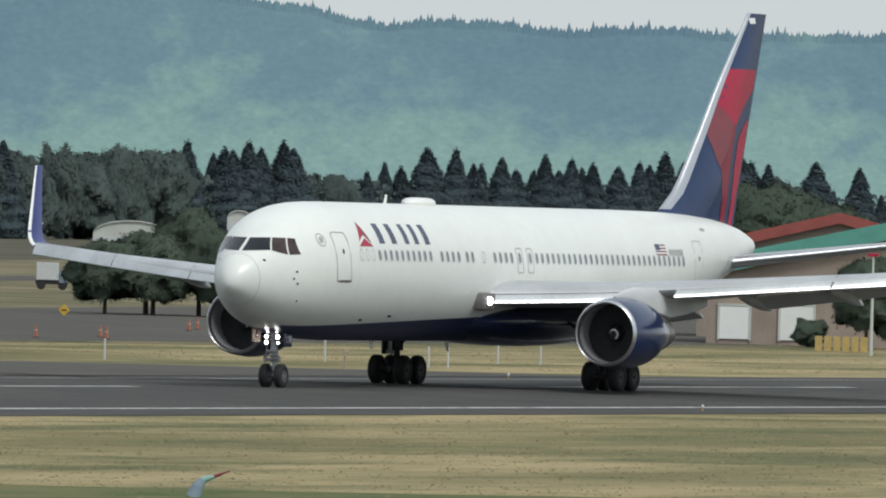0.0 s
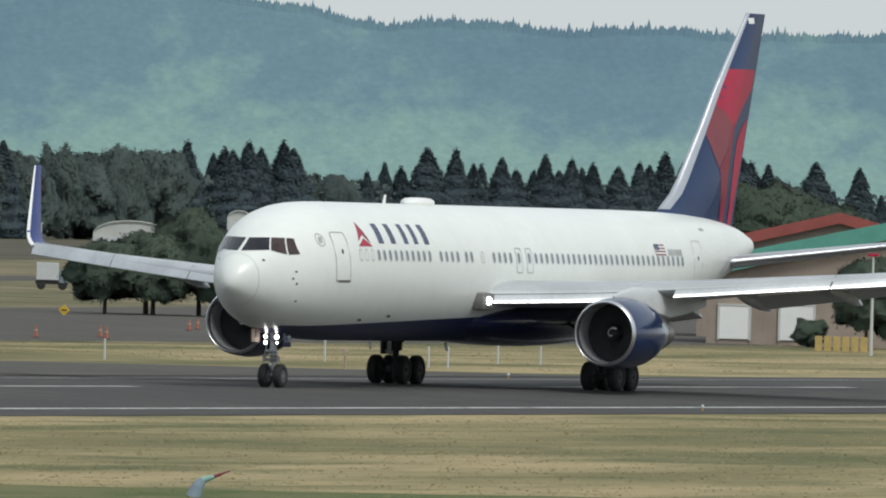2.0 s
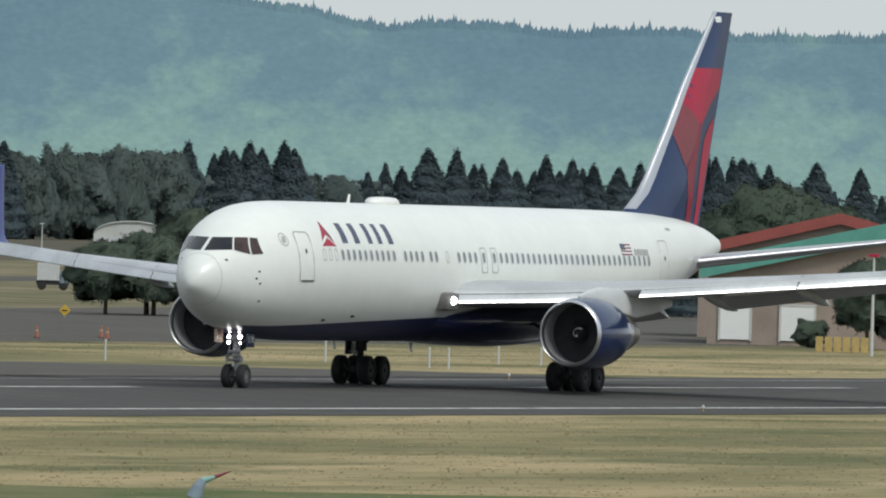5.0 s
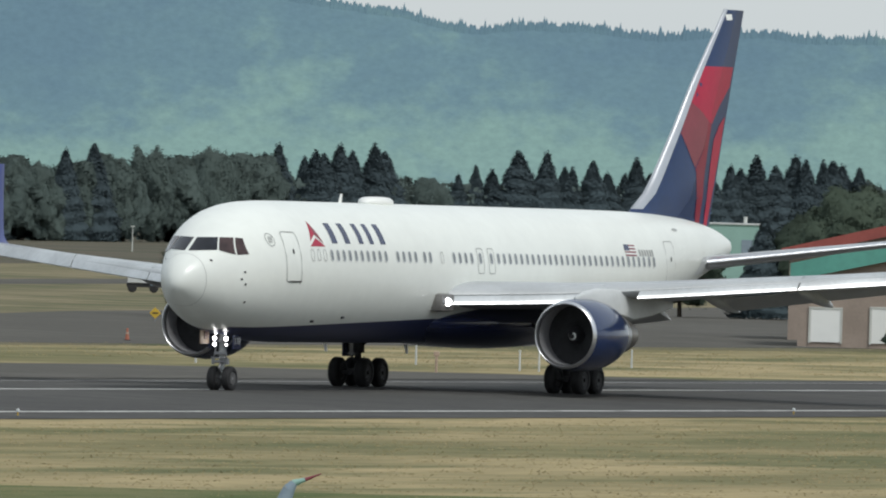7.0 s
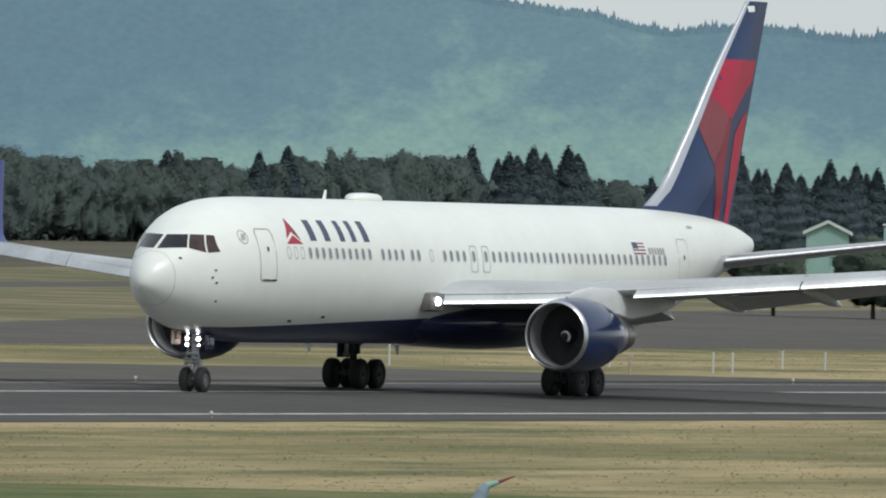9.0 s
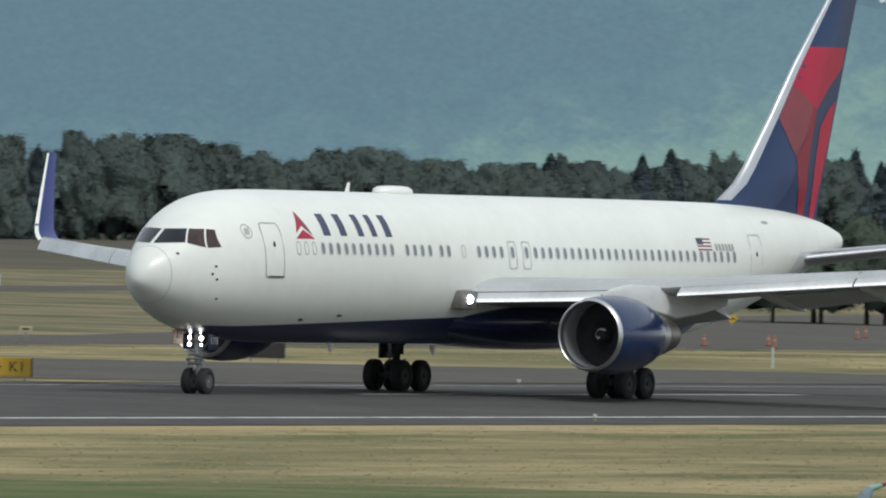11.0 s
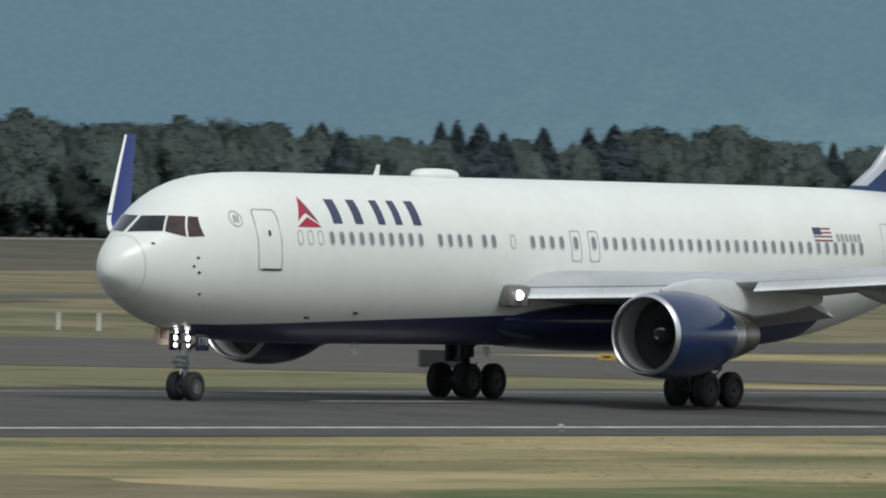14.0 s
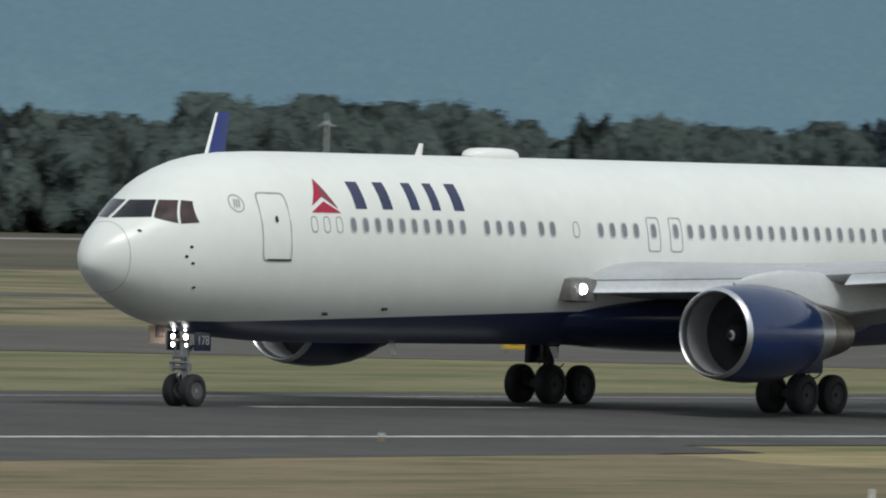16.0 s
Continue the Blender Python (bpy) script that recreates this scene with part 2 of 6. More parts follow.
def le(v, s=0):
    """Leading edge of the wing: (u, w) at span v."""
    return 21.35 + (v - 2.6) * 0.668, 3.80 + (v - 2.6) * 0.043 + 0.0005 * (v - 2.6) ** 2 + (bend(v, s) if s else 0.0)


def te(v):
    return 31.9 + (v - 2.6) * 0.10 if v < 8.4 else 32.48 + (v - 8.4) * 0.325


def foil_body(bm, spans, lead, trail, thick, x0=0.0, x1=1.0, sgn=1, drop=0.0, fwd=0.0):
    """A span of wing between two fractions of the chord."""
    rings = []
    for v in spans:
        (u0, w0), u1 = lead(v), trail(v)
        c = u1 - u0
        th = thick(v)
        pts = [(x, z) for x, z in aerofoil(c, th) if x0 * c - 1e-6 <= x <= x1 * c + 1e-6]
        rings.append([L(u0 + x - fwd, sgn * v, w0 + z - drop * x * max(1 - v / 22, 0)) for x, z in pts])
    n = min(len(r) for r in rings)
    return loft(bm, [r[:n] for r in rings])


def wing_thick(v):
    return 0.110 - 0.012 * min(v, 20) / 20


def wheel(name, at, r, width, parent, rim_label, rim=None):
    """A wheel: metal rim with a tyre round it, turning about its axle."""
    bm = bmesh.new()
    h = width / 2
    turned(bm, (0, -h * 0.82, 0), (0, 1, 0), [(0, 0.10), (0.0, r * 0.26), (-0.02, r * 0.52), (h * 0.2, r * 0.56), (h * 1.44, r * 0.56), (h * 1.66, r * 0.52), (h * 1.64, r * 0.26), (h * 1.64, 0.10)], 24)
    for i in range(8):
        a = 2 * math.pi * i / 8
        for s in (-1, 1):
            tube(bm, (r * 0.4 * math.cos(a), s * h * 0.80, r * 0.4 * math.sin(a)), (r * 0.4 * math.cos(a), s * h * 0.93, r * 0.4 * math.sin(a)), r * 0.055, n=6)
    hub = part(name, bm, rim or STEEL, parent, rim_label)
    hub.location = at
    bm = bmesh.new()
    turned(bm, (0, -h, 0), (0, 1, 0), [(h * 0.25, r * 0.53), (h * 0.02, r * 0.62), (0.0, r * 0.72), (h * 0.08, r * 0.87), (h * 0.3, r * 0.97), (h * 0.6, r), (h * 0.62, r * 0.985), (h * 0.70, r * 0.985), (h * 0.72, r), (h * 1.28, r), (h * 1.30, r * 0.985), (h * 1.38, r * 0.985), (h * 1.4, r), (h * 1.7, r * 0.97), (h * 1.92, r * 0.87), (h * 2.0, r * 0.72), (h * 1.98, r * 0.62), (h * 1.75, r * 0.53)], 36)
    part("tyre", bm, RUBBER, hub, "black rubber aircraft tyre")
    return hub


def airliner():
    """A twin-engined wide-body with winglets; returns it with its turning parts."""
    jet = tagged(new("airliner"), "white twin-engined wide-body airliner with navy belly on the runway", "airplane")
    # fuselage
    bm = bmesh.new()
    us = [NOSE + d for d in (0.003, 0.02, 0.05, 0.1, 0.18, 0.28, 0.4, 0.6, 0.85, 1.1, 1.4, 1.7, 2.0, 2.3, 2.6, 3.0, 3.4, 3.9, 4.5, 5.2)] + [7.4, 8.6, 10] + list(np.linspace(12, 36, 13)) + list(np.linspace(37, 54.2, 22))
    rings = []
    for u in us:
        top, bot, hw = smooth_station(u)
        if u < NOSE + 0.4:
            f = math.sqrt((u - NOSE) / 0.4)
            t4, b4, h4 = smooth_station(NOSE + 0.4)
            top, bot, hw = 4.02 + (t4 - 4.02) * f, 4.02 + (b4 - 4.02) * f, h4 * f
        c, h = (top + bot) / 2, (top - bot) / 2
        ring = []
        for i in range(64):
            a = 2 * math.pi * i / 64
            x, y = math.cos(a), math.sin(a)
            ring.append(L(u, hw * math.copysign(abs(x) ** (2 / POW), x), c + h * math.copysign(abs(y) ** (2 / POW), y)))
        rings.append(ring)
    part("fuselage", loft(bm, rings), SKIN, jet, "white fuselage with a navy belly", 40)
    # wing to body fairing
    bm = bmesh.new()
    rings = []
    for u in np.linspace(20.4, 36.5, 26):
        k = math.sin(math.pi * (u - 20.4) / 16.1) ** 0.45 if 20.4 < u < 36.5 else 0.02
        rings.append([L(u, (2.52 + 0.42 * k) * math.copysign(abs(math.cos(a)) ** 0.75, math.cos(a)) * (0.55 + 0.45 * k), 2.72 + (0.95 * k + 0.1) * math.sin(a) * (1.0 if math.sin(a) < 0 else 0.9)) for a in [2 * math.pi * i / 40 for i in range(40)]])
    part("belly_fairing", loft(bm, rings), NAVY, jet, "navy wing root fairing", 50)
    # radome seam
    bm = bmesh.new()
    ring_a, ring_b = [], []
    for i in range(48):
        a = 2 * math.pi * i / 48
        for u, r in ((2.27, ring_a), (2.287, ring_b)):
            top, bot, hw = smooth_station(u)
            c, h = (top + bot) / 2, (top - bot) / 2
            x, y = math.cos(a), math.sin(a)
            r.append(L(u, (hw + 0.006) * math.copysign(abs(x) ** (2 / POW), x), c + (h + 0.006) * math.copysign(abs(y) ** (2 / POW), y)))
    part("radome_seam", loft(bm, [ring_a, ring_b], cap=False), SEAM, jet)
    # cockpit panes: front pair, then two to a side
    for s in (1, -1):
        for name, fwd, aft, lo, hi, glass in (("windshield", (0.06, 0.05), (0.96, 0.77), (5.29, 5.34), (5.80, 5.82), SCREEN),
                                       ("cockpit_window", (1.01, 0.82), (1.455, 1.20), (5.33, 5.18), (5.82, 5.82), SIDE_SCREEN),
                                       ("cockpit_window", (1.50, 1.245), (1.74, 1.44), (5.17, 5.21), (5.82, 5.80), SIDE_SCREEN)):
            bm = bmesh.new()
            g = []
            for i in range(9):
                col = []
                for j in range(7):
                    p, q = i / 8, j / 6
                    v = (fwd[0] * (1 - p) + aft[0] * p) * (1 - q) + (fwd[1] * (1 - p) + aft[1] * p) * q
                    w = (lo[0] * (1 - p) + lo[1] * p) * (1 - q) + (hi[0] * (1 - p) + hi[1] * p) * q
                    col.append(bm.verts.new(L(front(v, w) - 0.012, s * (v + 0.012), w + 0.006)))
                g.append(col)
            for i in range(8):
                for j in range(6):
                    bm.faces.new((g[i][j], g[i + 1][j], g[i + 1][j + 1], g[i][j + 1]))
            part(name, bm, glass, jet, "dark cockpit window pane")
        # cabin windows
        rows = [10.30 + 0.5545 * i for i in range(10)] + [16.41 + 0.56 * i for i in range(4)] + [18.94, 19.47] + [21.73 + 0.563 * i for i in range(4)] + [24.25, 25.31] + [26.0 + 0.5629 * i for i in range(29)]
        for u in rows:
            fr = part("cabin_window", skin_ring(u, 5.24, 0.155, 0.235, 0.04, 3.0, left=s, n=20, out=0.010), LIGHT_GREY, jet)
            part("pane", skin_ring(u, 5.24, 0.13, 0.205, 0, 3.0, left=s, n=20, out=0.008, fill=True), PANE, fr)
        for u in (8.54, 9.10, 9.66, 20.58):
            part("blanked_window", skin_ring(u, 5.24, 0.15, 0.23, 0.025, 3.0, left=s, n=20), SEAM, jet)
        # doors
        for cu, cw, hu, hh, ln in ((6.92, 5.14, 0.60, 0.97, 0.035), (43.85, 5.14, 0.55, 0.95, 0.025), (24.25, 5.14, 0.30, 0.50, 0.03), (25.31, 5.14, 0.30, 0.50, 0.03)):
            door = part("cabin_door", skin_ring(cu, cw, hu, hh, ln, 9.0, left=s, n=56), SEAM, jet, "outlined cabin door")
            if hu > 0.5:
                part("door_window", skin_ring(cu + 0.02, 5.36, 0.06, 0.09, 0, 3.0, left=s, n=16, fill=True), DARK, door)
        part("door_sill", skin_patch(((6.5, 4.19), (7.5, 4.19), (7.5, 4.24), (6.5, 4.24)), 0.03, 4, s), DARK, jet)
        # round alliance badge
        badge = part("badge", skin_ring(5.58, 5.78, 0.25, 0.25, 0.03, 2.0, left=s), SEAM, jet, "round grey badge")
        for k in range(3):
            part("badge_bar", skin_patch(((5.46 + 0.08 * k, 5.66), (5.50 + 0.08 * k, 5.66), (5.56 + 0.08 * k, 5.9), (5.52 + 0.08 * k, 5.9)), 0.014, 3, s), SEAM, badge)
        # red emblem of two facets
        part("emblem", skin_patch(((8.60, 5.76), (9.16, 6.02), (9.18, 6.10), (9.16, 6.53)), 0.012, 8, s), RED, jet, "red triangular emblem")
        part("emblem", skin_patch(((9.16, 6.02), (9.74, 5.68), (9.18, 6.50), (9.17, 6.53)), 0.012, 8, s), DARK_RED, jet, "red triangular emblem")
        part("emblem", skin_patch(((8.50, 5.57), (9.84, 5.57), (9.18, 5.88), (9.14, 5.88)), 0.012, 8, s), RED, jet, "red triangular emblem")
        # plain bars in place of the airline's name
        for u0, wd in ((10.56, 0.50), (11.78, 0.46), (13.08, 0.40), (14.06, 0.38), (15.06, 0.46)):
            part("name_bar", skin_patch(((u0, 5.70), (u0 + wd, 5.70), (u0 + wd, 6.46), (u0, 6.46)), 0.012, 6, s), NAVY, jet, "plain navy bar")
        # flag and registration bars
        flag = part("flag", skin_patch(((38.80, 5.45), (39.95, 5.45), (39.95, 5.92), (38.80, 5.92)), 0.008, 4, s), WHITE, jet, "striped flag")
        part("canton", skin_patch(((38.80, 5.68), (39.3, 5.68), (39.3, 5.92), (38.80, 5.92)), 0.014, 4, s), NAVY, flag)
        for k in range(4):
            part("stripe", skin_patch(((38.8 if k < 2 else 39.3, 5.46 + 0.13 * k), (39.95, 5.46 + 0.13 * k), (39.95, 5.52 + 0.13 * k), (38.8 if k < 2 else 39.3, 5.52 + 0.13 * k)), 0.012, 4, s), DARK_RED, flag)
        for k in range(6):
            part("registration_bar", skin_patch(((40.26 + 0.275 * k, 5.46), (40.44 + 0.275 * k, 5.46), (40.40 + 0.275 * k, 5.72), (40.24 + 0.275 * k, 5.72)), 0.012, 3, s), SEAM, jet)
        # probes and small vents
        for u, w in ((3.98, 4.53), (3.84, 4.26), (4.04, 4.07), (4.25, 3.39), (2.65, 4.95)):
            part("probe", skin_ring(u, w, 0.055, 0.04, 0, 2.0, left=s, n=12, out=0.02, fill=True), DARK, jet)
        for u, w in ((9.75, 2.70), (12.3, 2.86)):
            bm = bmesh.new()
            block(bm, L(u, s * (side(u, w) + 0.03), w), (0.2, 0.08, 0.09), 0.02)
            part("drain_mast", bm, DARK, jet)
    # crown: dome, aerial; belly aerials
    bm = bmesh.new()
    turned(bm, (0, 0, 0), (0, 0, 1), [(0, 0.62), (0.08, 0.66), (0.20, 0.62), (0.28, 0.5), (0.31, 0.3), (0.32, 0.02)], 32)
    bmesh.ops.scale(bm, verts=bm.verts, vec=(1.75, 0.85, 1.0))
    bmesh.ops.translate(bm, verts=bm.verts, vec=L(19.6, 0, 7.21))
    part("antenna_dome", bm, WHITE, jet, "white antenna dome", 60)

    def blade(name, u, w, h, chord, rake, material):
        bm = bmesh.new()
        loft(bm, [[L(u + x * chord * (1 - 0.45 * k) + rake * k, y, w + h * k) for x, y in ((0, 0), (0.3, 0.035), (0.7, 0.03), (1, 0), (0.7, -0.03), (0.3, -0.035))] for k in (0, 0.5, 1)])
        part(name, bm, material, jet)
    blade("blade_aerial", 16.05, 7.2, 0.40, 0.36, 0.22, WHITE)
    blade("blade_aerial", 15.0, 1.9, -0.38, 0.42, 0.25, WHITE)
    blade("blade_aerial", 22.6, 1.8, -0.36, 0.42, 0.25, WHITE)
    # wings
    spans = [2.2, 4, 6, 8.4, 11, 14, 17, 20, 22.5, 23.9]
    for s in (1, -1):
        wing = part("wing", foil_body(bmesh.new(), spans, lambda v: le(v, s), te, wing_thick, 0.0, 1.0, s, 0.055), GREY, jet, "grey swept wing", 50)
        for v0, v1 in ((2.62, 7.35), (8.75, 14.0), (14.05, 19.0), (19.05, 24.2)):
            rings = []
            for v in np.linspace(v0, v1, 6):
                (u0, w0), u1 = le(v, s), te(v)
                c = u1 - u0
                # a drooped nose panel: the upper skin curves down to a sharp nose, the underside runs back from it
                half = 0.35 if v0 < 5 else 0.29 - 0.004 * (v - 9)
                back, fore = 0.085 * c + 0.12, 0.16 + 0.018 * c
                top = [(back - (back + fore) * k, half - 2 * half * k ** 1.9) for k in np.linspace(0, 1, 10)]
                nose = [(-fore - 0.012, -half - 0.03), (-fore + 0.01, -half - 0.06)]
                under = [(-fore + 0.10, -half - 0.05), (0.02 * c, -half + 0.02), (back * 0.8, -half * 0.2), (back - 0.01, half - 0.05)]
                rings.append([L(u0 + x, s * v, w0 + z) for x, z in top + nose + under])
            part("slat", loft(bmesh.new(), rings), SLAT, wing, "bare metal leading edge slat", 35)
        # flaps, a little lowered
        for v0, v1 in ((3.0, 6.9), (9.2, 17.5)):
            bm = bmesh.new()
            rings = []
            for v in np.linspace(v0, v1, 6):
                (u0, w0), u1 = le(v, s), te(v)
                c = (u1 - u0) * 0.24
                rings.append([L(u1 - c * 0.62 + x * 0.95 + z * 0.30, s * v, w0 - 0.02 - (u1 - u0) * (0.015 + 0.05 * max(1 - v / 22, 0)) + z - x * 0.30) for x, z in aerofoil(c, 0.13)])
            part("flap", loft(bm, rings), LIGHT_GREY, wing, "lowered light grey flap", 50)
        # flap track fairings
        for v in (5.2, 9.4, 12.9, 16.4):
            (u0, w0), u1 = le(v, s), te(v)
            bm = bmesh.new()
            rings = []
            for k in np.linspace(0, 1, 14):
                r = 0.27 * math.sin(math.pi * min(max(k, 0.01), 0.99)) ** 0.6
                rings.append([L(u1 - 2.5 + 3.7 * k, s * (v + r * 0.7 * math.cos(a)), w0 - 0.28 - 0.55 * k ** 1.6 + r * math.sin(a)) for a in [2 * math.pi * i / 14 for i in range(14)]])
            part("flap_track_fairing", loft(bm, rings), GREY, wing, "", 60)
        # winglet: blended root, swept blade
        def wl(k):
            if k < 0.35:
                a = k / 0.35 * radians(72)
                dv, dw = 0.92 * math.sin(a), 0.92 * (1 - math.cos(a))
            else:
                a0 = radians(72)
                q = (k - 0.35) / 0.65
                dv, dw = 0.92 * math.sin(a0) + q * 0.48, 0.92 * (1 - math.cos(a0)) + q * 2.80
            return dv, dw
        u0, w0 = le(23.9, s)
        c0 = te(23.9) - u0
        bm = bmesh.new()
        rings = []
        for k in np.linspace(0, 1, 14):
            dv, dw = wl(k)
            dv2, dw2 = wl(min(k + 0.01, 1.0)) if k < 1 else wl(1.0)
            dv1, dw1 = wl(max(k - 0.01, 0))
            n = Vector((0, -(dw2 - dw1), (dv2 - dv1))).normalized()
            c = c0 * (1 - 0.66 * k ** 0.8)
            lead_u = u0 + 2.35 * k ** 1.1
            rings.append([L(lead_u + x, s * (23.9 + dv + n.y * z), w0 + dw + n.z * z) for x, z in aerofoil(c, 0.10)])
        winglet = part("winglet", loft(bm, rings), [WINGLET_BLUE], wing, "blue blended winglet with pale leading edge", 50)
        bm = bmesh.new()
        rings = []
        for k in np.linspace(0.12, 0.995, 12):
            dv, dw = wl(k)
            dv2, dw2 = wl(min(k + 0.01, 1.0))
            dv1, dw1 = wl(max(k - 0.01, 0))
            n = Vector((0, -(dw2 - dw1), (dv2 - dv1))).normalized()
            c = c0 * (1 - 0.66 * k ** 0.8)
            pts = [(x, z) for x, z in aerofoil(c, 0.115) if x < 0.17 * c]
            rings.append([L(u0 + 2.35 * k ** 1.1 + x - 0.012, s * (23.9 + dv + n.y * z), w0 + dw + n.z * z) for x, z in pts])
        part("leading_edge", loft(bm, rings), WHITE, winglet, "pale leading edge", 50)
        # landing lamps in the wing root
        bm = bmesh.new()
        block(bm, L(20.72, s * 2.44, 3.50), (1.30, 0.60, 0.72), 0.26)
        part("lamp_housing", bm, RECESS, wing, "grey metal landing light recess", 40)
        for du, dv, r, glass in ((-0.04, 0.30, 0.15, LAMP), (-0.36, 0.20, 0.09, SILVER)):
            bm = bmesh.new()
            turned(bm, L(20.60 + du, s * (2.44 + dv), 3.52), (-0.8, -0.6 * s, 0), [(0.0, r * 1.3), (0.05, r * 1.28), (0.06, r * 1.05), (0.03, r * 0.98)], 18)
            rim = part("lamp_rim", bm, SILVER, wing)
            bm = bmesh.new()
            turned(bm, L(20.60 + du, s * (2.44 + dv), 3.52), (-0.8, -0.6 * s, 0), [(0.035, r * 0.98), (0.06, r * 0.8), (0.075, r * 0.3)], 18)
            part("landing_lamp", bm, glass, rim, "lit landing lamp" if glass is LAMP else "unlit lamp")
    # tail fin: a rounded fore part, a flat taper behind a crease at half chord
    FIN_W = [6.3, 7.3, 7.6, 8.4, 9.3, 10.7, 12.6, 15.64]
    FIN_U = [42.5, 44.6, 45.5, 46.55, 47.45, 48.85, 50.6, 53.8]

    def fin_edges(w):
        return float(np.interp(w, FIN_W, FIN_U)), float(np.interp(w, [6.3, 10.0, 15.64], [52.6, 53.8, 55.8]))

    def fin_thick(u, w):
        lead, trail = fin_edges(w)
        c = trail - lead
        x = min(max((u - lead) / c, 0), 1)
        th = float(np.interp(w, [7.08, 7.86], [0.050, 0.076]))
        return c * th * ((1 - (1 - x / 0.5) ** 2) ** 0.6 if x < 0.5 else (1 - x) / 0.5 * 0.97 + 0.03)
    bm = bmesh.new()
    rings = []
    cuts = [0, 0.01, 0.03, 0.07, 0.13, 0.2, 0.3, 0.4, 0.46, 0.49, 0.5, 0.51, 0.56, 0.7, 0.85, 1.0]
    for w in np.linspace(6.3, 15.64, 13):
        lead, trail = fin_edges(w)
        us = [lead + (trail - lead) * x for x in cuts]
        rings.append([L(u, fin_thick(u, w), w) for u in us] + [L(u, -fin_thick(u, w), w) for u in us[:0:-1]])
    fin = part("vertical_stabilizer", loft(bm, rings), FIN_BLUE, jet, "blue tail fin with red bands", 50)

    def fin_patch(outline, material, label, s, out=0.012):
        bm = bmesh.new()
        bm.faces.new([bm.verts.new((u, w, 0)) for u, w in outline])
        bmesh.ops.triangulate(bm, faces=bm.faces)
        # cut along the crease and along level lines, so that the patch lies on the skin
        lead0, trail0 = fin_edges(7.6)
        lead1, trail1 = fin_edges(15.64)
        m0, m1 = Vector(((lead0 + trail0) / 2, 7.6, 0)), Vector(((lead1 + trail1) / 2, 15.64, 0))
        n = Vector((m1.y - m0.y, m0.x - m1.x, 0)).normalized()
        for d in (-1.6, -1.0, -0.5, -0.02, 0.0, 0.02, 0.5, 1.0, 1.6):
            bmesh.ops.bisect_plane(bm, geom=bm.verts[:] + bm.edges[:] + bm.faces[:], plane_co=m0 + n * d, plane_no=n)
        for k in range(24):
            bmesh.ops.bisect_plane(bm, geom=bm.verts[:] + bm.edges[:] + bm.faces[:], plane_co=(0, 6.6 + 0.38 * k, 0), plane_no=(0, 1, 0))
        bmesh.ops.triangulate(bm, faces=bm.faces)
        for v in bm.verts:
            u, w = v.co.x, v.co.y
            v.co = L(u, s * (fin_thick(u, w) + out), w)
        part("red_band", bm, material, fin, label)
    for s in (1, -1):
        fin_patch([(51.48, 13.27), (54.72, 13.29), (54.42, 12.48), (53.05, 11.70), (51.98, 10.90), (51.53, 11.02), (51.07, 11.32), (50.02, 11.87), (50.80, 12.6)], RED, "bright red band", s)
        fin_patch([(50.02, 11.87), (51.07, 11.32), (51.53, 11.02), (51.10, 10.0), (50.05, 9.10), (49.72, 9.45), (49.25, 10.18), (49.0, 10.72)], DARK_RED, "dull red band", s)
        fin_patch([(51.53, 11.02), (51.96, 10.88), (51.63, 9.79), (51.38, 8.61), (51.40, 6.75), (50.82, 6.85), (50.28, 8.36), (50.09, 9.07), (51.10, 9.98)], CRIMSON, "crimson band", s)
        fin_patch([(54.02, 11.25), (53.66, 10.06), (53.20, 8.87), (52.80, 7.92), (52.42, 6.75), (51.98, 6.75), (52.05, 7.91), (52.20, 9.10), (52.48, 10.28), (53.30, 10.95)], RED, "bright red band", s)
        fin_patch([(53.70, 15.44), (54.20, 15.46), (54.22, 15.22), (53.72, 15.2)], WHITE, "small white badge", s)
    bm = bmesh.new()
    rings = []
    for w in np.linspace(7.35, 15.66, 14):
        lead, trail = fin_edges(min(w, 15.64))
        c = trail - lead
        us = [lead + c * x for x in (0, 0.008, 0.02, 0.045, 0.075)]
        arc = [(u, fin_thick(u, min(w, 15.64)) + 0.018) for u in us]
        rings.append([L(u - 0.03, z, w) for u, z in arc] + [L(u - 0.03, -z, w) for u, z in arc[::-1]])
    part("leading_edge", loft(bm, rings), SILVER, fin, "bare metal leading edge", 50)
    # tailplanes
    for s in (1, -1):
        def tl(v):
            return 48.2 + v * 0.66, 5.0 + v * 0.155
        def tt(v):
            return 53.6 + v * 0.28
        tp = part("tailplane", foil_body(bmesh.new(), [0.4, 2, 4, 6, 8, 9.25], tl, tt, lambda v: 0.12, 0, 1, s), GREY, jet, "grey swept tailplane", 50)
        part("leading_edge", foil_body(bmesh.new(), [1.5, 4, 6, 8, 9.2], lambda v: (tl(v)[0] - 0.02, tl(v)[1]), tt, lambda v: 0.132, 0, 0.07, s), SILVER, tp, "bare metal leading edge", 50)
        part("seal_plate", skin_patch(((47.6, 4.72), (52.4, 4.90), (52.0, 5.62), (48.6, 5.46)), 0.020, 10, s), LIGHT_GREY, tp, "pale grey plate round the tailplane root")
    part("outlet", skin_ring(45.6, 6.55, 0.30, 0.06, 0, 2.5, left=1, n=20, fill=True), SEAM, jet, "small grey vent")
    bm = bmesh.new()
    turned(bm, L(54.1, 0, 5.78), (1, 0, 0.05), [(0, 0.30), (0.35, 0.22), (0.5, 0.14), (0.45, 0.05)], 20)
    part("exhaust_cone", bm, HOT, jet, "tail exhaust outlet")
    # engines
    fans = []
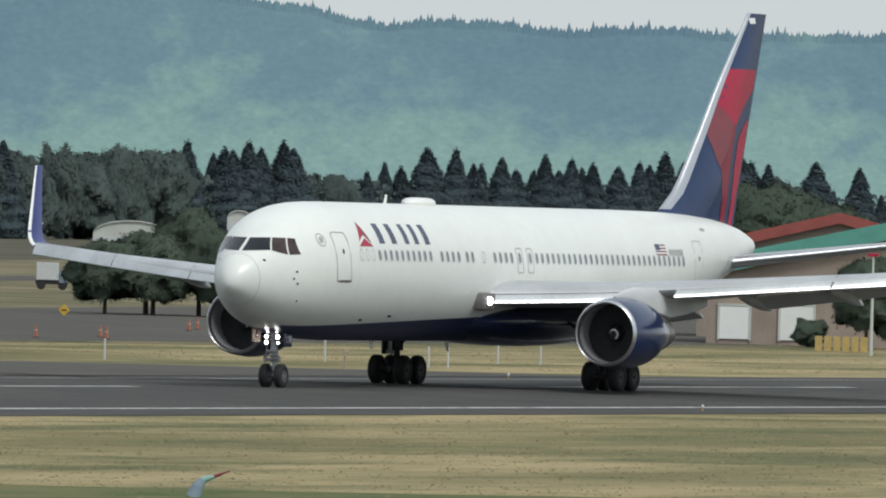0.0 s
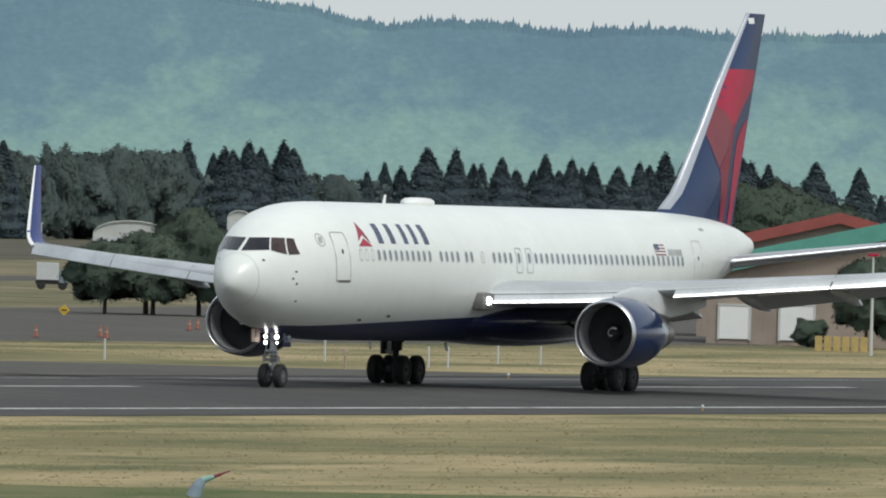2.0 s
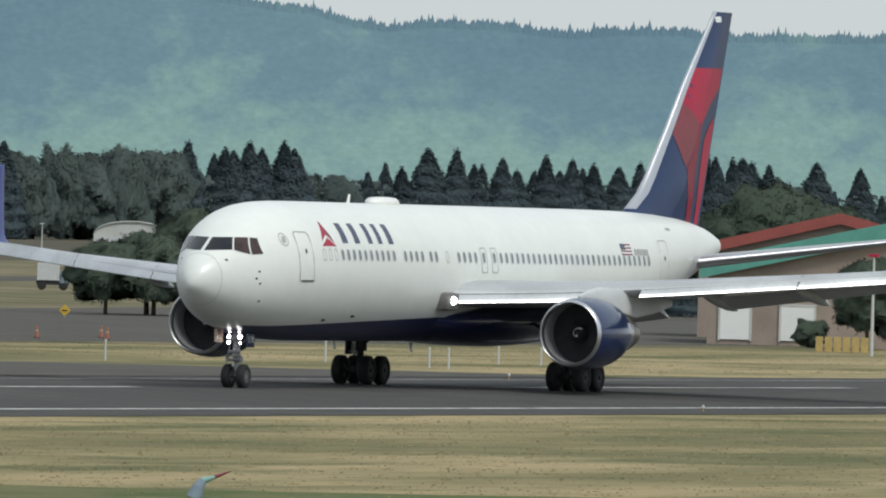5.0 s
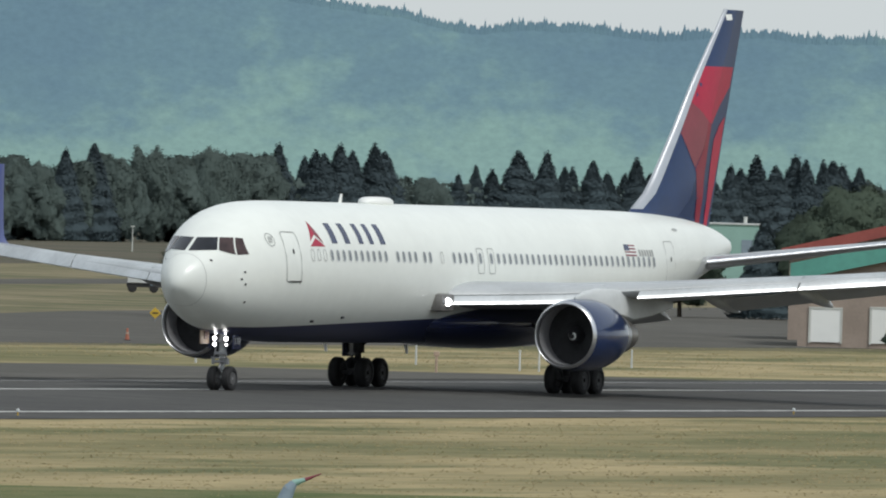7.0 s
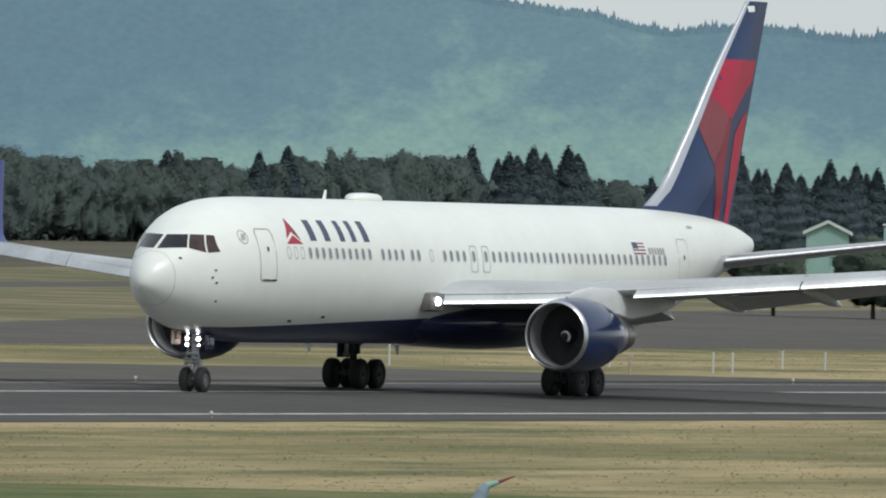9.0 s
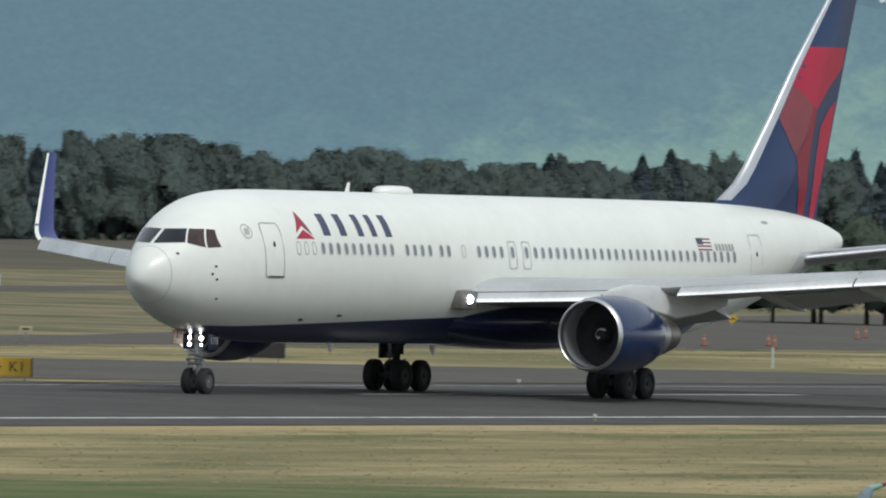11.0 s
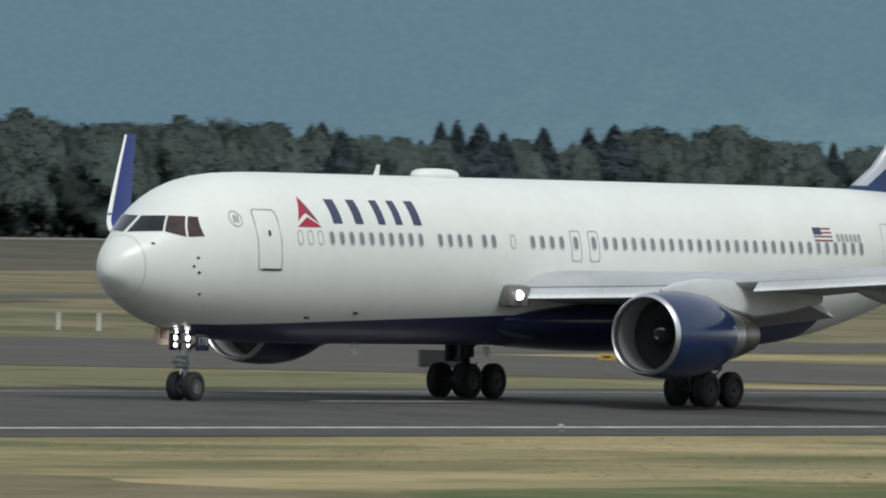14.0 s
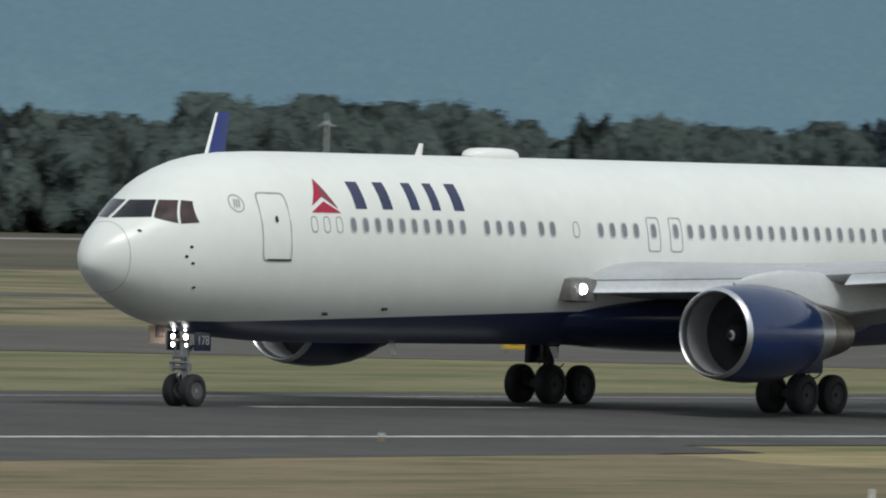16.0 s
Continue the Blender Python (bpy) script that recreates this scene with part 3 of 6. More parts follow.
    for s in (1, -1):
        ev, ew = s * 7.97, 2.40
        bm = bmesh.new()
        prof = [(0.15, 1.302), (0.4, 1.35), (0.8, 1.39), (1.5, 1.425), (2.2, 1.40), (2.9, 1.32), (3.5, 1.19), (3.85, 1.08), (3.85, 1.02), (3.5, 1.04)]
        cowl = part("engine_cowl", turned(bm, L(19.98, ev, ew), (1, 0, 0), prof, 48, False), BLUE, jet, "glossy blue engine cowl", 50)
        part("inlet_lip", turned(bmesh.new(), L(19.98, ev, ew), (1, 0, 0), [(0.30, 1.165), (0.12, 1.172), (0.03, 1.195), (0.0, 1.222), (0.03, 1.260), (0.17, 1.310)], 48, False), SILVER, cowl, "bare metal inlet lip", 60)
        bm = bmesh.new()
        m = [[L(19.98 + x, ev, ew) + Vector((0, r * math.cos(a), r * math.sin(a))) for a in [2 * math.pi * i / 48 for i in range(48)]] for x, r in ((0.28, 1.163), (0.7, 1.155), (1.25, 1.18))]
        part("inlet_duct", loft(bm, m, cap=False), LINER, cowl, "grey inlet duct", 60)
        bm = bmesh.new()
        m = [[L(19.98 + x, ev, ew) + Vector((0, r * math.cos(a), r * math.sin(a))) for a in [2 * math.pi * i / 48 for i in range(48)]] for x, r in ((1.25, 1.18), (1.9, 1.16), (1.95, 0.2))]
        part("fan_case", loft(bm, m), DARK, cowl, "dark fan case", 60)
        bm = bmesh.new()
        turned(bm, (0, 0, 0), (-1, 0, 0), [(0.0, 0.34), (0.2, 0.29), (0.42, 0.17), (0.56, 0.05), (0.58, 0.01)], 24)
        fan = part("fan", bm, DARK, jet, "dark fan with a white swirl on the spinner", 60)
        fan.location = L(21.25, ev, ew)
        bm = bmesh.new()
        vs = []
        for r, tw, ch in ((0.32, 0.35, 0.16), (0.75, 0.75, 0.20), (1.165, 1.05, 0.22)):
            d = Vector((math.cos(tw), 0, math.sin(tw))) * ch * 0.5
            n = Vector((-math.sin(tw), 0, math.cos(tw))) * 0.008
            e = Vector((0, r, 0))
            vs.append([bm.verts.new(e + d), bm.verts.new(e + n), bm.verts.new(e - d), bm.verts.new(e - n)])
        for a, b in zip(vs, vs[1:]):
            for k in range(4):
                bm.faces.new((a[k], a[(k + 1) % 4], b[(k + 1) % 4], b[k]))
        first = part("fan_blade", bm, DARK, fan, "", 60)
        for i in range(1, 38):
            blade_ob = new("fan_blade", first.data)
            blade_ob.parent = fan
            blade_ob.rotation_euler = (2 * math.pi * i / 38, 0, 0)
        bm = bmesh.new()
        sw = []
        for i in range(14):
            a = 4.4 * i / 13
            r = 0.06 + 0.14 * i / 13
            for k in (0, 1):
                rr = r + 0.055 * k
                x = -float(np.interp(rr, [0.01, 0.05, 0.17, 0.29, 0.34], [0.58, 0.56, 0.42, 0.2, 0])) - 0.012
                sw.append(bm.verts.new((x, rr * math.cos(a), rr * math.sin(a))))
        for i in range(13):
            bm.faces.new((sw[2 * i], sw[2 * i + 1], sw[2 * i + 3], sw[2 * i + 2]))
        part("swirl", bm, WHITE, fan, "white spiral mark")
        fans.append(fan)
        core = part("core_cowl", turned(bmesh.new(), L(23.35, ev, ew), (1, 0, 0), [(0.0, 0.98), (0.6, 0.96), (1.0, 0.90), (1.5, 0.78)], 36), SILVER, cowl, "bare metal core cowl", 50)
        part("exhaust_nozzle", turned(bmesh.new(), L(24.80, ev, ew), (1, 0, 0), [(0.0, 0.80), (0.7, 0.66), (1.25, 0.52), (1.25, 0.48), (0.6, 0.5)], 36), HOT, cowl, "dark heated exhaust nozzle", 50)
        part("exhaust_plug", turned(bmesh.new(), L(25.1, ev, ew), (1, 0, 0), [(0.0, 0.34), (0.8, 0.26), (1.45, 0.04)], 24), HOT, cowl)
        # pylon
        bm = bmesh.new()
        rings = []
        for u, lo, hi, hw in ((20.9, 3.78, 3.86, 0.05), (21.8, 3.72, 4.08, 0.16), (23.2, 3.60, 4.22, 0.22), (24.6, 3.20, 4.20, 0.24), (26.2, 2.95, 3.95, 0.24), (28.2, 3.15, 3.85, 0.20), (30.5, 3.5, 3.75, 0.05)):
            rings.append([L(u, ev + x * hw, (lo + hi) / 2 + y * (hi - lo) / 2) for x, y in ((1, -0.8), (1, 0.6), (0.6, 1), (-0.6, 1), (-1, 0.6), (-1, -0.8), (-0.5, -1), (0.5, -1))])
        part("pylon", loft(bm, rings), LIGHT_GREY, jet, "grey engine pylon", 50)
    # main gear
    wheels = []
    for s in (1, -1):
        v = s * 4.66
        bm = bmesh.new()
        tube(bm, L(28.69, v, 0.62), L(28.69, v, 1.5), 0.11)
        tube(bm, L(28.69, v, 1.35), L(28.69, v, 3.2), 0.23)
        gear = part("main_gear", bm, GEAR, jet, "twin-axle main landing gear leg")
        bm = bmesh.new()
        block(bm, L(28.69, v, 0.60), (1.7, 0.2, 0.24), 0.05)
        for a in (-0.71, 0.71):
            tube(bm, L(28.69 + a, v - 0.80, 0.58), L(28.69 + a, v + 0.80, 0.58), 0.075)
        part("bogie_beam", bm, GEAR, gear)
        bm = bmesh.new()
        tube(bm, L(28.69, v, 1.6), L(28.4, v * 0.62, 2.7), 0.075)
        tube(bm, L(28.69, v, 1.5), L(30.2, v, 2.9), 0.07)
        tube(bm, L(28.45, v, 0.72), L(28.35, v, 1.05), 0.05)
        tube(bm, L(28.35, v, 1.05), L(28.55, v, 1.45), 0.05)
        part("brace", bm, GEAR, gear)
        bm = bmesh.new()
        prev = None
        for k in range(13):
            p = L(28.0 + 0.1 * k + 0.25, v + s * 0.1, 1.18 + 0.13 * math.sin(k / 12 * math.pi * 2))
            if prev:
                tube(bm, prev, p, 0.022, n=6)
            prev = p
        part("brake_hose", bm, DARK, gear)
        bm = bmesh.new()
        block(bm, L(28.55, v + s * 0.36, 1.95), (1.25, 0.06, 1.5), 0.03)
        part("gear_door", bm, NAVY, gear, "dark gear door")
        for a in (-0.71, 0.71):
            for b in (-0.57, 0.57):
                wheels.append((wheel("wheel", L(28.69 + a, v + b, 0.585), 0.585, 0.44, jet, "main gear wheel", GEAR), 0.585))
    # nose gear
    bm = bmesh.new()
    tube(bm, L(5.93, 0, 0.47), L(5.93, 0, 1.15), 0.075)
    tube(bm, L(5.93, 0, 1.0), L(5.85, 0, 2.4), 0.13)
    gear = part("nose_gear", bm, LIGHT_GREY, jet, "nose landing gear leg")
    bm = bmesh.new()
    tube(bm, L(5.93, -0.45, 0.47), L(5.93, 0.45, 0.47), 0.06)
    part("axle", bm, STEEL, gear)
    bm = bmesh.new()
    tube(bm, L(5.8, 0, 0.62), L(5.62, 0, 0.85), 0.04)
    tube(bm, L(5.62, 0, 0.85), L(5.82, 0, 1.15), 0.04)
    tube(bm, L(5.75, -0.34, 1.1), L(5.75, 0.34, 1.1), 0.055)
    tube(bm, L(5.75, -0.30, 1.0), L(5.75, -0.30, 1.22), 0.07)
    tube(bm, L(5.75, 0.30, 1.0), L(5.75, 0.30, 1.22), 0.07)
    tube(bm, L(5.66, -0.34, 1.25), L(5.66, 0.34, 1.25), 0.035)
    block(bm, L(5.72, 0.0, 1.42), (0.16, 0.46, 0.12), 0.03)
    block(bm, L(5.70, 0.0, 1.88), (0.10, 0.62, 0.10), 0.02)
    tube(bm, L(5.72, -0.26, 1.30), L(5.78, -0.12, 2.1), 0.022, n=6)
    tube(bm, L(5.72, 0.26, 1.30), L(5.78, 0.12, 2.1), 0.022, n=6)
    tube(bm, L(5.86, 0.16, 0.6), L(5.80, 0.17, 1.5), 0.018, n=6)
    tube(bm, L(5.9, 0, 1.5), L(7.2, 0, 2.2), 0.06)
    part("steering_link", bm, STEEL, gear)
    for s in (1, -1):
        bm = bmesh.new()
        block(bm, L(6.08, s * 0.50, 1.86), (0.70, 0.05, 0.54), 0.02)
        door = part("nose_gear_door", bm, NAVY, gear, "navy nose gear door with white figures")
        if s > 0:
            txt = bpy.data.curves.new("figures", "FONT")
            txt.body, txt.size, txt.extrude, txt.align_x, txt.align_y = "178", 0.36, 0.004, "CENTER", "CENTER"
            tob = new("figures", txt)
            dg = bpy.context.evaluated_depsgraph_get()
            me = bpy.data.meshes.new_from_object(tob.evaluated_get(dg))
            bpy.data.objects.remove(tob)
            me.materials.clear()
            me.materials.append(WHITE)
            fob = new("figures", me)
            fob.parent = door
            fob.matrix_basis = Matrix.Translation(L(6.08, 0.532, 1.88)) @ Matrix.Rotation(radians(90), 4, "X")
        if s < 0:
            bm = bmesh.new()
            block(bm, L(5.22, -0.46, 2.02), (0.72, 0.05, 0.52), 0.02)
            flap = part("nose_gear_door", bm, TAN, gear, "tan inside of the forward gear door")
            bm = bmesh.new()
            block(bm, L(5.30, -0.425, 2.10), (0.34, 0.03, 0.30), 0.01)
            part("stiffener", bm, BROWN_METAL, flap)
        wheels.append((wheel("wheel", L(5.93, s * 0.31, 0.47), 0.47, 0.33, jet, "nose wheel", HUB), 0.47))
    for v, w, r in ((-0.20, 1.99, 0.072), (0.27, 1.98, 0.085), (-0.2, 1.76, 0.070), (0.29, 1.75, 0.045), (-0.16, 2.16, 0.03), (0.24, 2.17, 0.03)):
        bm = bmesh.new()
        turned(bm, L(5.62, v, w), (-1, 0, 0), [(-0.14, r * 0.5), (-0.03, r * 1.15), (0, r * 1.15), (0.0, r)], 16)
        can = part("taxi_lamp", bm, STEEL, gear)
        bm = bmesh.new()
        turned(bm, L(5.615, v, w), (-1, 0, 0), [(0.0, r * 0.98), (0.02, r * 0.8), (0.03, 0.02)], 16)
        part("lens", bm, LAMP, can, "lit lamp")
    return jet, wheels, fans


jet, wheels, fans = airliner()

# ------------------------------------------------------------------ ground
def fall(y):
    """Height of the ground: a runway with a slight crown, level land beside it."""
    return -0.26 * min(max(abs(y - MID) - 5.5, 0.0) / 15.1, 1.0)


def soil(name, a, b, c, s1, s2, rough=0.95, stretch=(1, 1, 1), c2=None):
    """Ground cover of three tones that drift over one another at two scales."""
    m = bpy.data.materials.new(name)
    m.use_nodes = True
    nt = m.node_tree
    p = nt.nodes["Principled BSDF"]
    p.inputs["Roughness"].default_value = rough
    p.inputs["Specular IOR Level"].default_value = 0.15
    co = nt.nodes.new("ShaderNodeTexCoord")
    mp = nt.nodes.new("ShaderNodeMapping")
    mp.inputs["Scale"].default_value = stretch
    nt.links.new(co.outputs["Object"], mp.inputs["Vector"])
    n1, n2, n3 = (nt.nodes.new("ShaderNodeTexNoise") for _ in range(3))
    for n, s, d in ((n1, s1, 5), (n2, s2, 4), (n3, s2 * 12, 3)):
        n.inputs["Scale"].default_value, n.inputs["Detail"].default_value = s, d
        n.inputs["Roughness"].default_value = 0.62
        nt.links.new(mp.outputs[0], n.inputs["Vector"])
    r1, r2, r3 = (nt.nodes.new("ShaderNodeValToRGB") for _ in range(3))
    for r, lo, hi, k0, k1 in ((r1, 0.42, 0.60, a, b), (r2, 0.46, 0.64, (0, 0, 0), (1, 1, 1)), (r3, 0.3, 0.75, (0.78, 0.78, 0.78), (1.15, 1.15, 1.15))):
        e = r.color_ramp.elements
        e[0].position, e[1].position, e[0].color, e[1].color = lo, hi, (*k0, 1), (*k1, 1)
    nt.links.new(n1.outputs["Fac"], r1.inputs["Fac"])
    nt.links.new(n2.outputs["Fac"], r2.inputs["Fac"])
    nt.links.new(n3.outputs["Fac"], r3.inputs["Fac"])
    mx = nt.nodes.new("ShaderNodeMix")
    mx.data_type = "RGBA"
    nt.links.new(r2.outputs[0], mx.inputs["Factor"])
    nt.links.new(r1.outputs[0], mx.inputs["A"])
    mx.inputs["B"].default_value = (*c, 1)
    ml = nt.nodes.new("ShaderNodeMix")
    ml.data_type, ml.blend_type = "RGBA", "MULTIPLY"
    ml.inputs["Factor"].default_value = 0.8
    nt.links.new(mx.outputs["Result"], ml.inputs["A"])
    nt.links.new(r3.outputs[0], ml.inputs["B"])
    nt.links.new(ml.outputs["Result"], p.inputs["Base Color"])
    bp = nt.nodes.new("ShaderNodeBump")
    bp.inputs["Strength"].default_value, bp.inputs["Distance"].default_value = 0.25, 0.05
    nt.links.new(n3.outputs["Fac"], bp.inputs["Height"])
    nt.links.new(bp.outputs[0], p.inputs["Normal"])
    return m


GRASS = soil("dry_grass", (0.37, 0.298, 0.160), (0.185, 0.164, 0.078), (0.122, 0.126, 0.055), 0.05, 0.11, stretch=(0.34, 1.0, 1))
FIELD = soil("fallow_field", (0.095, 0.085, 0.062), (0.118, 0.102, 0.072), (0.062, 0.068, 0.042), 0.012, 0.03)
ASPHALT = soil("asphalt", (0.068, 0.066, 0.062), (0.084, 0.081, 0.075), (0.058, 0.056, 0.054), 0.05, 0.22, 0.85)
OLD_ASPHALT = soil("taxiway_asphalt", (0.094, 0.088, 0.076), (0.110, 0.104, 0.090), (0.078, 0.074, 0.064), 0.05, 0.2, 0.9)
CONCRETE = soil("pale_concrete", (0.26, 0.25, 0.23), (0.31, 0.30, 0.28), (0.2, 0.2, 0.19), 0.05, 0.3, 0.9)
PAINT = soil("runway_paint", (0.56, 0.56, 0.53), (0.64, 0.64, 0.61), (0.32, 0.32, 0.30), 0.3, 1.2, 0.7)


def sheet(name, rows, material, label, category, kind="structure"):
    """A sheet from rows of points."""
    bm = bmesh.new()
    vs = [[bm.verts.new(p) for p in r] for r in rows]
    for a, b in zip(vs, vs[1:]):
        for i in range(len(a) - 1):
            bm.faces.new((a[i], a[i + 1], b[i + 1], b[i]))
    return tagged(part(name, bm, material, None, "", 60), label, category, kind=kind)


def flat(name, outline, material, label, category, lift=0.02):
    bm = bmesh.new()
    bm.faces.new([bm.verts.new((x, y, fall(y) + lift)) for x, y in outline])
    return tagged(part(name, bm, material, None, "", 0), label, category, kind="structure")


XS = [-3000, -1500, -600, 0, 200, 300, 400, 500, 600, 800, 1200, 2200, 3500, 5200]
YS = [-2500, -800, 0, 120, 180, MID - 20.6, MID - 5.5, MID + 5.5, MID + 20.6, 300, 420, 800, 1500, 2600, 4800]
sheet("ground", [[(x, y, fall(y)) for x in XS] for y in YS], GRASS, "dry straw-coloured airfield grass", "grass")
RW = (MID - 24.2, MID - 20.6, MID - 5.5, MID + 5.5, MID + 20.6, MID + 24.2)
sheet("runway", [[(x, y, fall(y) + 0.02) for x in XS[2:]] for y in RW], ASPHALT, "dark grey asphalt runway with white lines", "runway")
for y, wd, nm in ((MID - 18.4, 0.32, "edge_line_near"), (MID + 18.2, 0.34, "edge_line_far")):
    sheet("runway_" + nm, [[(x, y + d, fall(y + d) + 0.03) for x in XS[2:]] for d in (-wd, wd)], PAINT, "worn white runway edge line", "marking")
for i, (x0, x1) in enumerate(((190, 203), (250, 264), (310.4, 323.8), (370.7, 384.0), (436, 471), (503, 538), (570, 604), (640, 676))):
    sheet("centreline_dash", [[(x, MID + d, 0.03) for x in (x0, x1)] for d in (-0.42, 0.42)], PAINT, "worn white runway centreline dash", "marking")
# exit taxiway and the parallel one
flat("taxiway", [(474, 263), (457, 270), (447, 285), (396, 316), (320, 352), (150, 402), (150, 445), (447, 357), (526, 337), (600, 346), (800, 418), (1300, 540), (1300, 345),
                 (630, 326), (582, 328), (500, 316), (511, 301), (523, 295), (539, 287), (551, 286), (566, 269), (567, 263)], OLD_ASPHALT, "grey asphalt taxiway", "taxiway")
flat("exit_pavement", [(298, 216), (294, 210), (236, 203), (60, 196), (60, 216)], ASPHALT, "dark asphalt runway shoulder", "pavement", 0.026)
flat("service_road", [(1200, 590), (1200, 606), (760, 476), (600, 440), (380, 432), (380, 424), (600, 431), (760, 464)], OLD_ASPHALT, "narrow grey service road", "road")
flat("field", [(2600, 1150), (1100, 620), (640, 520), (200, 505), (-400, 505), (-400, 1900), (5000, 4200), (5000, 1700)], FIELD, "brown fallow field", "field", 0.024)
MEADOW = soil("infield_grass", (0.235, 0.196, 0.118), (0.145, 0.132, 0.075), (0.085, 0.096, 0.045), 0.03, 0.09)
flat("infield", [(2600, 1160), (5000, 1705), (5000, 330), (1300, 322), (-600, 322), (-600, 508), (640, 522), (1100, 624)], MEADOW, "mown olive grass of the infield", "grass", 0.010)
flat("ditch", [(380, 395), (500, 397), (640, 430), (640, 433.5), (500, 400), (380, 398)], soil("dark_soil", (0.06, 0.05, 0.04), (0.08, 0.07, 0.05), (0.05, 0.05, 0.035), 0.1, 0.4), "dark drainage ditch", "ditch")
flat("far_road", [(200, 640), (760, 655), (1300, 840), (1300, 848), (760, 661), (200, 646)], CONCRETE, "pale perimeter road", "road", 0.034)


VERGE = soil("green_verge_grass", (0.105, 0.125, 0.045), (0.16, 0.155, 0.07), (0.075, 0.105, 0.032), 0.12, 0.4, stretch=(0.5, 1.0, 1))
edge = [(x, y + 2.2 * noise.noise((x * 0.11, 5.0, 0)) + 0.9 * noise.noise((x * 0.5, 9.0, 0))) for x, y in
        ((x, float(np.interp(x, [240, 262, 280, 300, 312, 322, 345], [150, 168, 178.5, 178.5, 171, 158, 140]))) for x in np.arange(240, 346, 1.5))]
flat("green_verge", edge + [(345, 120), (240, 120)], VERGE, "greener mown grass along the verge", "grass", 0.012)


STRIP = soil("olive_strip_grass", (0.165, 0.155, 0.078), (0.20, 0.180, 0.098), (0.105, 0.118, 0.050), 0.05, 0.16, stretch=(0.4, 1.0, 1))
flat("green_strip", [(-200, 264.4), (440, 264.4), (443, 284), (396, 315), (320, 351), (150, 401), (-200, 480)], STRIP, "olive green grass strip between runway and taxiway", "grass", 0.014)
BROWN_GRASS = soil("brown_verge_grass", (0.215, 0.172, 0.104), (0.17, 0.140, 0.080), (0.115, 0.110, 0.055), 0.09, 0.3, stretch=(0.4, 1.0, 1))
edge = [(float(np.interp(y, [110, 175, 190, 212], [244, 274, 279, 289])) + 2.5 * noise.noise((y * 0.2, 3.0, 0)), y) for y in np.arange(110, 213, 1.5)]
flat("brown_verge", edge + [(100, 212), (100, 110)], BROWN_GRASS, "brown dry grass along the verge", "grass", 0.018)


def grass_stuff():
    """Tufts of dry grass along the near verge and beyond the runway."""
    rng = np.random.default_rng(4)
    vs, fs, mi = [], [], []
    for x0, x1, y0, y1, count, hgt in ((225, 500, 150, 213, 9000, 0.03), (340, 680, 266, 325, 3000, 0.05), (560, 900, 270, 330, 1500, 0.05)):
        n = 0
        while n < count:
            x, y = rng.uniform(x0, x1), rng.uniform(y0, y1)
            az = math.degrees(math.atan2(x, y))
            if not 50 < az < 67.5:
                continue
            if x < 300 or (y > 262 and x < 450):
                n += 1
                continue
            if y > 262 and ((x < 575 and y < 300 and x > 440) or (x < 530 and y > 282)):
                n += 1
                continue
            n += 1
            z = fall(y)
            for _ in range(3):
                a, h = radians(-62) + rng.normal(0, 0.5), hgt * rng.uniform(0.35, 1.1)
                w = rng.uniform(0.02, 0.06)
                dx, dy = math.cos(a) * w, math.sin(a) * w
                ox, oy = rng.normal(0, 0.15), rng.normal(0, 0.15)
                lx, ly = rng.normal(0, 0.02), rng.normal(0, 0.02)
                k = len(vs)
                vs += [(x + ox - dx, y + oy - dy, z), (x + ox + dx, y + oy + dy, z), (x + ox + lx, y + oy + ly, z + h)]
                fs.append((k, k + 1, k + 2))
    me = bpy.data.meshes.new("grass_tufts")
    me.from_pydata(vs, [], fs)
    me.materials.append(STRAW)
    tagged(new("grass_tufts", me), "tufts of dry straw-coloured grass", "grass", kind="stuff")



# ------------------------------------------------------------------ hills
def ridge(az):
    """Elevation of the skyline, in degrees, by the bearing."""
    base = float(np.interp(az, [46, 52, 56, 60, 61.6, 62.8, 63.4, 63.72, 63.9, 64.05, 64.2, 64.46, 64.77, 64.98, 65.23, 65.4, 66.1, 67, 70],
                           [1.6, 1.55, 1.5, 1.3, 1.12, 0.93, 0.83, 0.80, 0.745, 0.735, 0.755, 0.76, 0.725, 0.75, 0.75, 0.735, 0.745, 0.74, 0.72]))
    return base + 0.006 * noise.noise((az * 9, 2.3, 0)) + 0.004 * noise.noise((az * 31, 7.1, 0))


